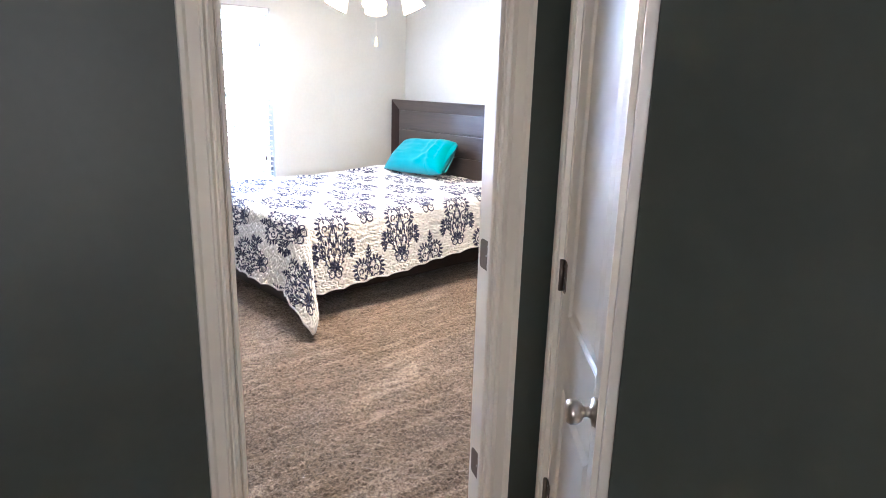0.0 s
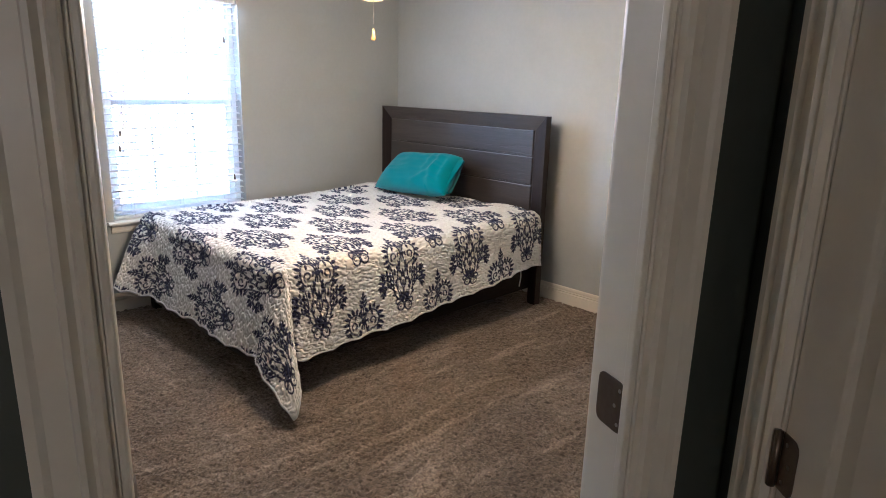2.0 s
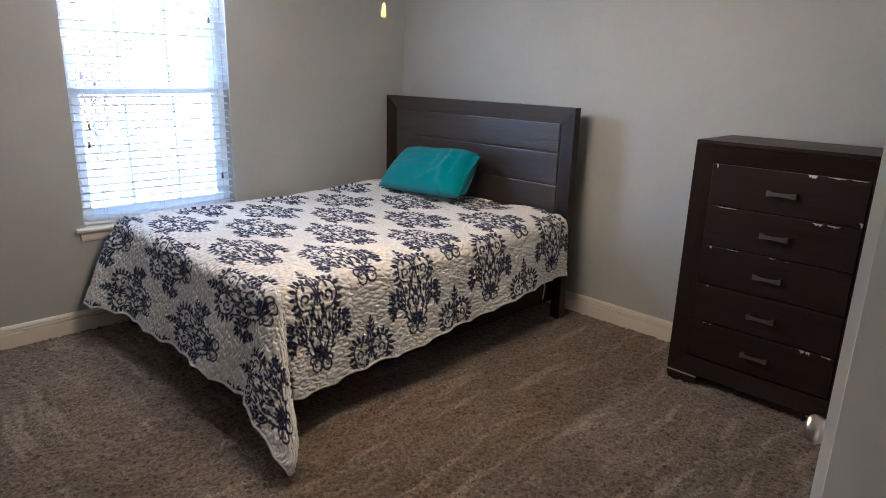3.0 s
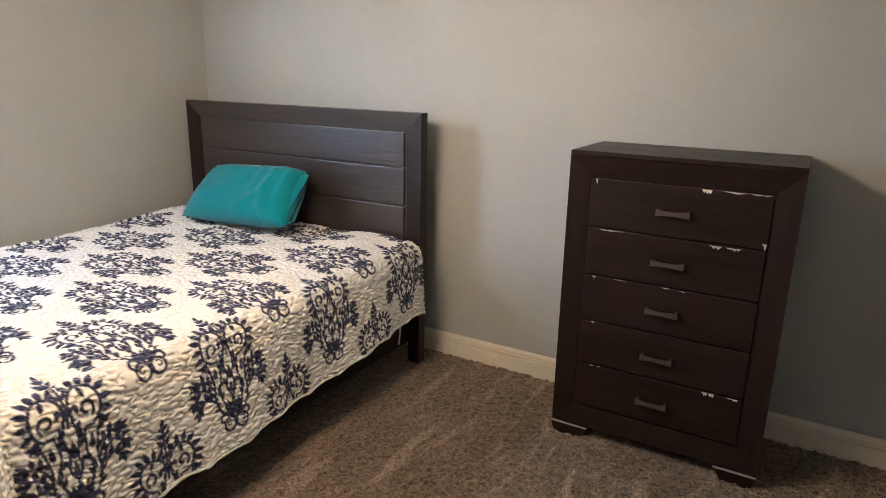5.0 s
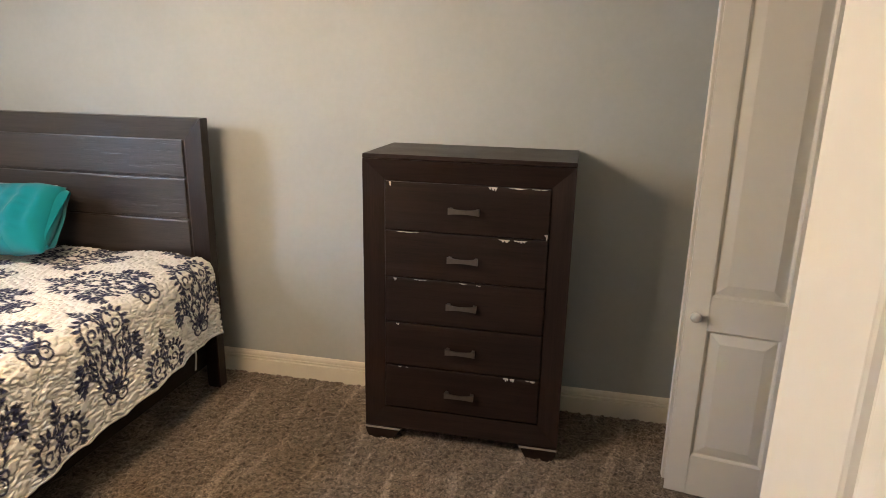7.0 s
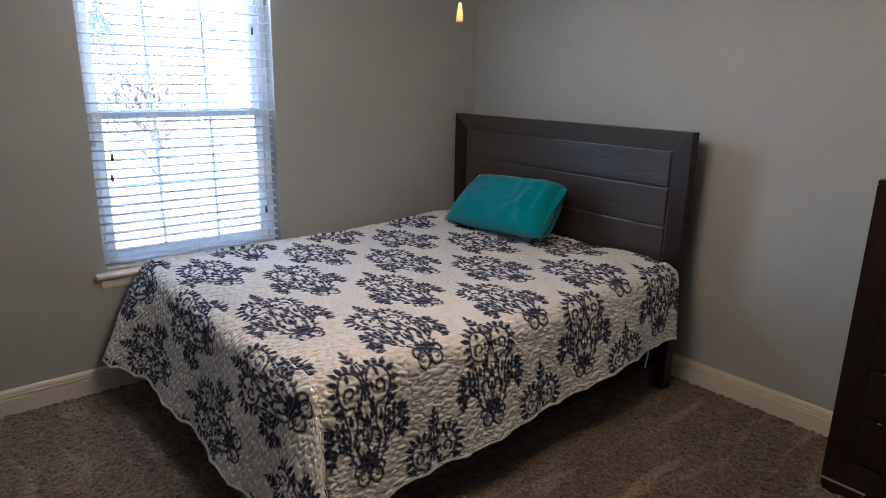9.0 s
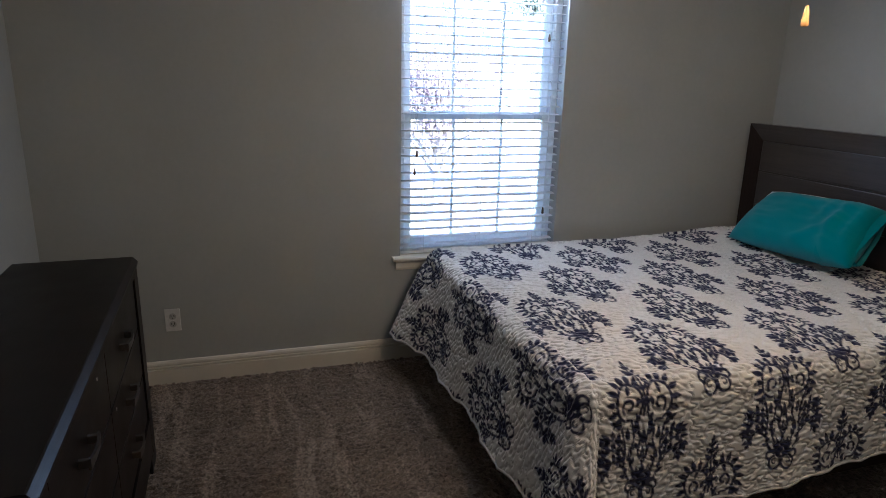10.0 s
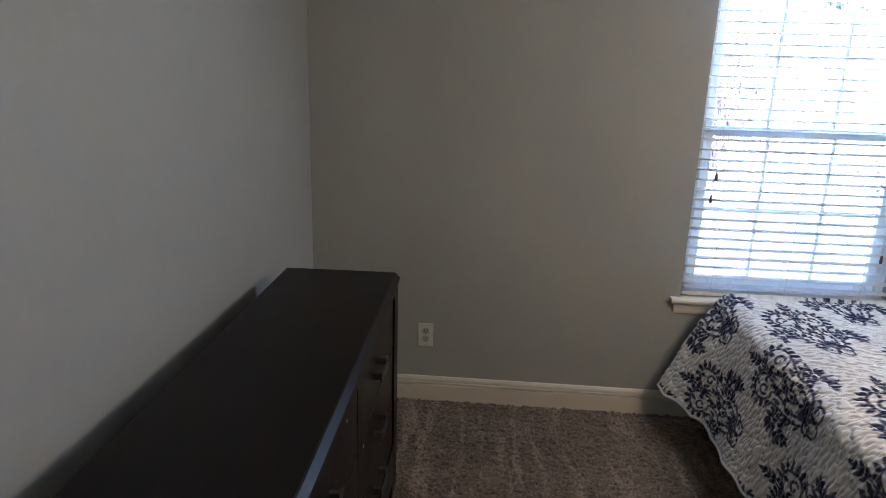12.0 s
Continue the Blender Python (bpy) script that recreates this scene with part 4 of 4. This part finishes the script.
for p, q in zip(rings, rings[1:]):
    for j in range(around):
        bm.faces.new((p[j], p[(j + 1) % around], q[(j + 1) % around], q[j]))
hem = part("case_end", bm, TEAL, None, "", True)
hem.parent = teal
pillow("sheet_pillow", 0.68, 0.33, 0.07, pose(0.635, 4.625, 0.815, 50, -3, 0), SHEET, "flat white pillow behind the teal one", 2.0)

# small white tag hanging beside the bed leg
bm = bmesh.new()
tube(bm, [(1.668, 4.60, 0.30), (1.672, 4.605, 0.24), (1.666, 4.60, 0.17)], 0.004, 6)
tagged(part("ribbon_tie", bm, SHEET, None, "thin white cloth tie hanging below the quilt hem"), category="tie")


# ---- chest of drawers ----
def handle(parent, x, y, z, length, facing):
    """A bowed bar pull on a front at y; facing is -1 towards -y, 1 towards +y."""
    bm = bmesh.new()
    n = 12
    rings = []
    for i in range(n + 1):
        a = 2 * i / n - 1
        px = x + a * length / 2
        hgt = 0.0075 + 0.0055 * a * a
        off = 0.020 + 0.005 * (1 - a * a)
        thick = 0.006
        y1, y2 = y + facing * off, y + facing * (off + thick)
        rings.append([bm.verts.new(p) for p in ((px, y1, z - hgt), (px, y2, z - hgt), (px, y2, z + hgt), (px, y1, z + hgt))])
    for a, b in zip(rings, rings[1:]):
        for k in range(4):
            bm.faces.new((a[k], a[(k + 1) % 4], b[(k + 1) % 4], b[k]))
    bm.faces.new(rings[0])
    bm.faces.new(rings[-1][::-1])
    for s in (-1, 1):
        px = x + s * (length / 2 - 0.008)
        ya, yb = sorted((y, y + facing * 0.021))
        box(bm, (px - 0.006, ya, z - 0.010), (px + 0.006, yb, z + 0.010), 0.001, 1)
    return part("handle", bm, HANDLE, parent, "dark pewter bowed bar handle")


def chip(parent, x, y, z, w, h, facing, seed):
    """A torn scrap of pale core showing where the veneer has come off."""
    r = random.Random(seed)
    bm = bmesh.new()
    n = 9
    top = [(x + w * (k / n - 0.5), z + r.random() * 0.0008) for k in range(n + 1)]
    low = [(x + w * (k / n - 0.5), z - h * (0.15 + 0.85 * r.random()) * (1 - abs(2 * k / n - 1) ** 3)) for k in range(n + 1)]
    ya, yb = sorted((y - 0.0002 * facing, y + facing * 0.0012))
    prism(bm, top + low[::-1], ya, yb, 1)
    return part("chip", bm, CHIP, parent, "pale chipped edge")


CX0, CX1, CFY, CTZ = 2.494, 3.285, 4.537, 1.191
CBY = RY1 - 0.025
chest = thing("chest_of_drawers", ((CX0 + CX1) / 2, (CFY + CBY) / 2, 0), "tall espresso five-drawer chest with chipped veneer", "chest")
body = wooden("body", (CX0 + 0.004, CFY + 0.022, 0.062), (CX1 - 0.004, CBY, CTZ - 0.018), ESPRESSO_UP, 0.002, chest)
wooden("top", (CX0, CFY - 0.002, CTZ - 0.018), (CX1, CBY, CTZ), ESPRESSO, 0.003, chest)
FW = 0.082
IN = [(CX0 + FW, CTZ - 0.095), (CX1 - FW, CTZ - 0.095), (CX1 - FW, 0.145), (CX0 + FW, 0.145)]
OUT = [(CX0, CTZ - 0.019), (CX1, CTZ - 0.019), (CX1, 0.062), (CX0, 0.062)]
for k, mt in enumerate((ESPRESSO, ESPRESSO_UP, ESPRESSO, ESPRESSO_UP)):
    bm = bmesh.new()
    (a, za), (b, zb) = OUT[k], OUT[(k + 1) % 4]
    (c, zc), (d, zd) = IN[(k + 1) % 4], IN[k]
    A = [bm.verts.new(p) for p in ((a, CFY, za), (b, CFY, zb), (c, CFY + 0.016, zc), (d, CFY + 0.016, zd), (a, CFY + 0.03, za), (b, CFY + 0.03, zb), (c, CFY + 0.03, zc), (d, CFY + 0.03, zd))]
    for f in ((0, 1, 2, 3), (4, 7, 6, 5), (0, 4, 5, 1), (1, 5, 6, 2), (2, 6, 7, 3), (3, 7, 4, 0)):
        bm.faces.new([A[i] for i in f])
    part("rim", bm, mt, chest)
edges = [1.092, 0.902, 0.714, 0.526, 0.340, 0.150]
CHIPS = {0: [(-0.29, 0.0, 0.008, 0.02), (0.10, 0.0, 0.035, 0.018), (0.19, 0.0, 0.07, 0.005), (0.27, 0.0, 0.06, 0.004), (0.302, -0.165, 0.014, 0.024)],
         1: [(-0.22, 0.0, 0.09, 0.004), (0.15, -0.004, 0.042, 0.012), (0.21, -0.004, 0.05, 0.012)],
         2: [(-0.27, 0.0, 0.012, 0.016), (-0.17, 0.0, 0.05, 0.004), (0.0, 0.0, 0.03, 0.004), (0.06, -0.003, 0.02, 0.004)],
         3: [(-0.26, 0.0, 0.014, 0.010)],
         4: [(-0.25, 0.0, 0.014, 0.006), (-0.22, 0.0, 0.012, 0.006), (0.18, 0.0, 0.022, 0.020), (0.205, 0.0, 0.020, 0.018), (0.285, 0.0, 0.02, 0.012), (0.265, 0.0, 0.02, 0.005)]}
cxm = (CX0 + CX1) / 2
for k, (z1, z0) in enumerate(zip(edges, edges[1:])):
    dr = wooden("drawer", (CX0 + FW + 0.003, CFY + 0.010, z0 + 0.003), (CX1 - FW - 0.003, CFY + 0.028, z1 - 0.003), ESPRESSO, 0.0025, chest, "espresso drawer front with chipped veneer", 2)
    handle(dr, cxm - 0.002, CFY + 0.010, (z0 + z1) / 2 - 0.004, 0.118, -1)
    for c, (dx, dz, w, h) in enumerate(CHIPS[k]):
        chip(dr, cxm + dx, CFY + 0.010, z1 - 0.004 + dz, w, h, -1, 10 * k + c)
for s, x in ((1, CX0), (-1, CX1)):
    bm = bmesh.new()
    prism(bm, [(x, 0.058), (x + s * 0.150, 0.058), (x + s * 0.138, 0.038), (x + s * 0.120, 0.004), (x + s * 0.018, 0.0), (x + s * 0.004, 0.03)], CFY - 0.004, CFY + 0.05, 1)
    ft = part("foot", bm, ESPRESSO, chest)
    bm = bmesh.new()
    box(bm, (min(x, x + s * 0.15), CFY - 0.0062, 0.050), (max(x, x + s * 0.15), CFY - 0.004, 0.058))
    part("worn_edge", bm, WORN, ft, "pale worn upper edge")
    xa, xb = sorted((x + s * 0.004, x + s * 0.06))
    wooden("back_foot", (xa, CBY - 0.06, 0.0), (xb, CBY - 0.004, 0.062), ESPRESSO, 0.002, chest)

# ---- dresser ----
DX0, DX1, DFY, DBY, DTZ = 0.656, 2.100, 1.506, 1.108, 0.834
dresser = thing("dresser", ((DX0 + DX1) / 2, (DFY + DBY) / 2, 0), "long low espresso dresser with bowed handles", "dresser")
bm = bmesh.new()
prism(bm, [(DBY, DTZ - 0.03), (DFY - 0.002, DTZ - 0.03), (DFY, DTZ - 0.017), (DFY - 0.014, DTZ - 0.002), (DFY - 0.018, DTZ), (DBY, DTZ)], DX0, DX1, 0)
part("top", bm, DRESSER, dresser, "glossy espresso top with a chamfered front edge")
wooden("body", (DX0 + 0.004, DBY + 0.004, 0.07), (DX1 - 0.004, DFY - 0.024, DTZ - 0.031), DRESSER, 0.002, dresser)
for lo, hi in (((DX0 + 0.002, DFY - 0.034, 0.07), (DX0 + 0.085, DFY - 0.006, DTZ - 0.031)), ((DX1 - 0.085, DFY - 0.034, 0.07), (DX1 - 0.002, DFY - 0.006, DTZ - 0.031)), ((DX0 + 0.085, DFY - 0.034, 0.07), (DX1 - 0.085, DFY - 0.006, 0.212)), ((DX0 + 0.085, DFY - 0.034, 0.776), (DX1 - 0.085, DFY - 0.006, DTZ - 0.031))):
    wooden("rim", lo, hi, DRESSER, 0.002, dresser)
cols = [DX0 + 0.087, (DX0 + DX1) / 2, DX1 - 0.087]
rows_z = [0.214, 0.402, 0.588, 0.774]
for a, b in zip(cols, cols[1:]):
    for z0, z1 in zip(rows_z, rows_z[1:]):
        dr = wooden("drawer", (a + 0.003, DFY - 0.030, z0 + 0.003), (b - 0.003, DFY - 0.012, z1 - 0.003), DRESSER, 0.0025, dresser, "", 2)
        handle(dr, (a + b) / 2 + 0.03, DFY - 0.012, (z0 + z1) / 2, 0.118, 1)
for x, z in ((1.50, 0.745), (1.30, 0.555)):
    bm = bmesh.new()
    box(bm, (x, DFY - 0.0122, z), (x + 0.007, DFY - 0.0108, z + 0.008), 0.0004, 1)
    part("chip", bm, CHIP, dresser, "pale chip in the veneer")
for x0, x1 in ((DX0 + 0.002, DX0 + 0.13), (DX1 - 0.13, DX1 - 0.002)):
    for y0, y1 in ((DFY - 0.055, DFY - 0.006), (DBY + 0.004, DBY + 0.05)):
        wooden("foot", (x0, y0, 0.0), (x1, y1, 0.069), DRESSER, 0.004, dresser)

# the dresser stands a little askew to the wall
dresser.matrix_basis = Matrix.Translation((DX0, DFY, 0)) @ Matrix.Rotation(radians(1.3), 4, "Z") @ Matrix.Translation((-DX0, -DFY, 0)) @ dresser.matrix_basis

# ---- ceiling fan ----
FX, FY = 1.86, 3.20
fan = thing("ceiling_fan", (FX, FY, H), "ceiling fan with a lit four-lamp kit and a pull chain", "ceiling fan")
bm = bmesh.new()
lathe(bm, [(0.072, H), (0.070, H - 0.02), (0.05, H - 0.05), (0.014, H - 0.055), (0.013, H - 0.14), (0.10, H - 0.15), (0.13, H - 0.18), (0.13, H - 0.25), (0.09, H - 0.285), (0.06, H - 0.30), (0.055, H - 0.43), (0.03, H - 0.455), (0.006, H - 0.46)], 28, pose(FX, FY, 0))
part("motor", bm, NICKEL, fan, "satin nickel motor housing", True)
for k in range(5):
    m = pose(FX, FY, H - 0.225, 0, 0, 72 * k + 20)
    bm = bmesh.new()
    box(bm, (0.20, -0.062, -0.004), (0.66, 0.062, 0.004), 0.003, 2, m @ pose(0, 0, 0, 11))
    bl = part("blade", bm, FANWOOD, fan, "brown wooden blade")
    bm = bmesh.new()
    box(bm, (0.11, -0.018, -0.008), (0.24, 0.018, -0.003), 0.002, 1, m)
    part("blade_arm", bm, NICKEL, bl)
for k in range(4):
    m = pose(FX, FY, H - 0.425, 0, 0, 90 * k + 52)
    bm = bmesh.new()
    tube(bm, [m @ Vector((0.04, 0, 0.01)), m @ Vector((0.11, 0, 0.015)), m @ Vector((0.150, 0, -0.01)), m @ Vector((0.162, 0, -0.05))], 0.008, 10)
    part("lamp_arm", bm, NICKEL, fan, "", True)
    bm = bmesh.new()
    sm = m @ pose(0.162, 0, -0.05, 0, -26, 0)
    prof = [(0.024, 0.0), (0.030, -0.02), (0.045, -0.055), (0.056, -0.095), (0.066, -0.135)]
    lathe(bm, prof + [(0.063, -0.136)] + [(r_ - 0.003, z_) for r_, z_ in prof[::-1][1:]], 24, sm)
    shade = part("shade", bm, SHADE, fan, "frosted glowing glass shade", True)
    lamp = new("lamp_bulb", bpy.data.lights.new("lamp_bulb", "POINT"))
    lamp.data.energy, lamp.data.color, lamp.data.shadow_soft_size = 0.55, (1.0, 0.71, 0.43), 0.03
    lamp.matrix_world = pose(*(sm @ Vector((0, 0, -0.155))))
bm = bmesh.new()
tube(bm, [(FX - 0.03, FY + 0.03, H - 0.36), (FX - 0.03, FY + 0.03, 1.71)], 0.0012, 5)
ch = part("pull_chain", bm, NICKEL, fan)
bm = bmesh.new()
lathe(bm, [(0.003, 0.022), (0.006, 0.010), (0.0085, -0.012), (0.0095, -0.024), (0.006, -0.027)], 14, pose(FX - 0.03, FY + 0.03, 1.668))
part("fob", bm, FOB, ch, "wooden fob, tinted orange for the lamp glow above", True)

# ---- outside ----
bm = bmesh.new()
bmesh.ops.create_grid(bm, x_segments=60, y_segments=60, size=1500)
for v in bm.verts:
    v.co.z = -0.45
setting("ground", bm, LAWN, "pale dry lawn reaching to the horizon", "ground")
bm = bmesh.new()
box(bm, (-13.5, -30, -0.46), (-8.2, 40, -0.40), 0.02, 1)
setting("road", bm, CONCRETE, "pale concrete road in front of the house", "road")


def leafy(name, base, height, spread, n, mat, label, seed, leaf_size, twigs=26):
    r = random.Random(seed)
    tree = thing(name, (*base, -0.45), label, "tree" if height > 3 else "shrub")
    bm = bmesh.new()
    b0 = Vector((*base, -0.45))
    tips = []
    tube(bm, [b0, b0 + Vector((0.03, 0.02, height * 0.25)), b0 + Vector((0, 0.05, height * 0.45))], 0.03 * height, 8, 0.6)
    for k in range(twigs):
        a, e = r.random() * 6.28, r.uniform(0.3, 1.3)
        L = height * r.uniform(0.3, 0.6)
        st = b0 + Vector((0, 0.03, height * r.uniform(0.12, 0.45)))
        en = st + Vector((math.cos(a) * math.cos(e) * spread, math.sin(a) * math.cos(e) * spread, L * math.sin(e)))
        md = (st + en) / 2 + Vector((r.uniform(-.1, .1), r.uniform(-.1, .1), 0.08 * height * r.random()))
        tube(bm, [st, md, en], 0.009 * height, 5, 0.25)
        tips += [md, en, (md + en) / 2]
    part("trunk", bm, BARK, tree)
    bm = bmesh.new()
    for k in range(n):
        c = r.choice(tips) + Vector((r.gauss(0, spread * 0.16), r.gauss(0, spread * 0.16), r.gauss(0, height * 0.06)))
        q = Euler((r.random() * 6.28, r.random() * 6.28, r.random() * 6.28)).to_matrix()
        s = leaf_size * r.uniform(0.6, 1.3)
        bm.faces.new([bm.verts.new(c + q @ Vector(p)) for p in ((-s, 0, 0), (0, -s * 0.45, s * 0.1), (s, 0, 0), (0, s * 0.45, s * 0.1))])
    part("crown", bm, mat, tree)
    return tree


leafy("ornamental_tree", (-6.0, 4.7), 3.3, 1.25, 5600, LEAF, "thin purple-leaved ornamental tree on the lawn", 1, 0.036, 90)
leafy("garden_shrub", (-5.4, 6.9), 1.5, 0.7, 900, PINE, "small green shrub on the lawn", 2, 0.04)
leafy("garden_shrub", (-4.6, 1.9), 1.3, 0.8, 500, LEAF, "bare purple-brown shrub on the lawn", 3, 0.04, 40)
for k in range(9):
    leafy("roadside_tree", (-40 - 3 * (k % 3), -22 + 7.5 * k), 9 + (k * 37 % 5), 3.2, 2400, PINE, "dark green tree across the road", 20 + k, 0.17)


def house(at):
    h = thing("neighbour_house", (*at, -0.45), "pale house with a slate-blue roof across the road", "house")
    x, y = at
    bm = bmesh.new()
    box(bm, (x - 4, y - 6, -0.45), (x + 4, y + 6, 2.4))
    wl = part("wall", bm, SIDING, h)
    bm = bmesh.new()
    prism(bm, [(x - 4.6, 2.3), (x + 4.6, 2.3), (x, 4.6)], y - 6.5, y + 6.5, 1)
    part("roof", bm, ROOF, h, "slate-blue shingle roof")
    for dy in (-4, 0, 4):
        bm = bmesh.new()
        box(bm, (x + 4.0, y + dy - 0.6, 0.5), (x + 4.06, y + dy + 0.6, 1.8))
        part("window", bm, SLOT, wl)


house((-29.5, 15.8))
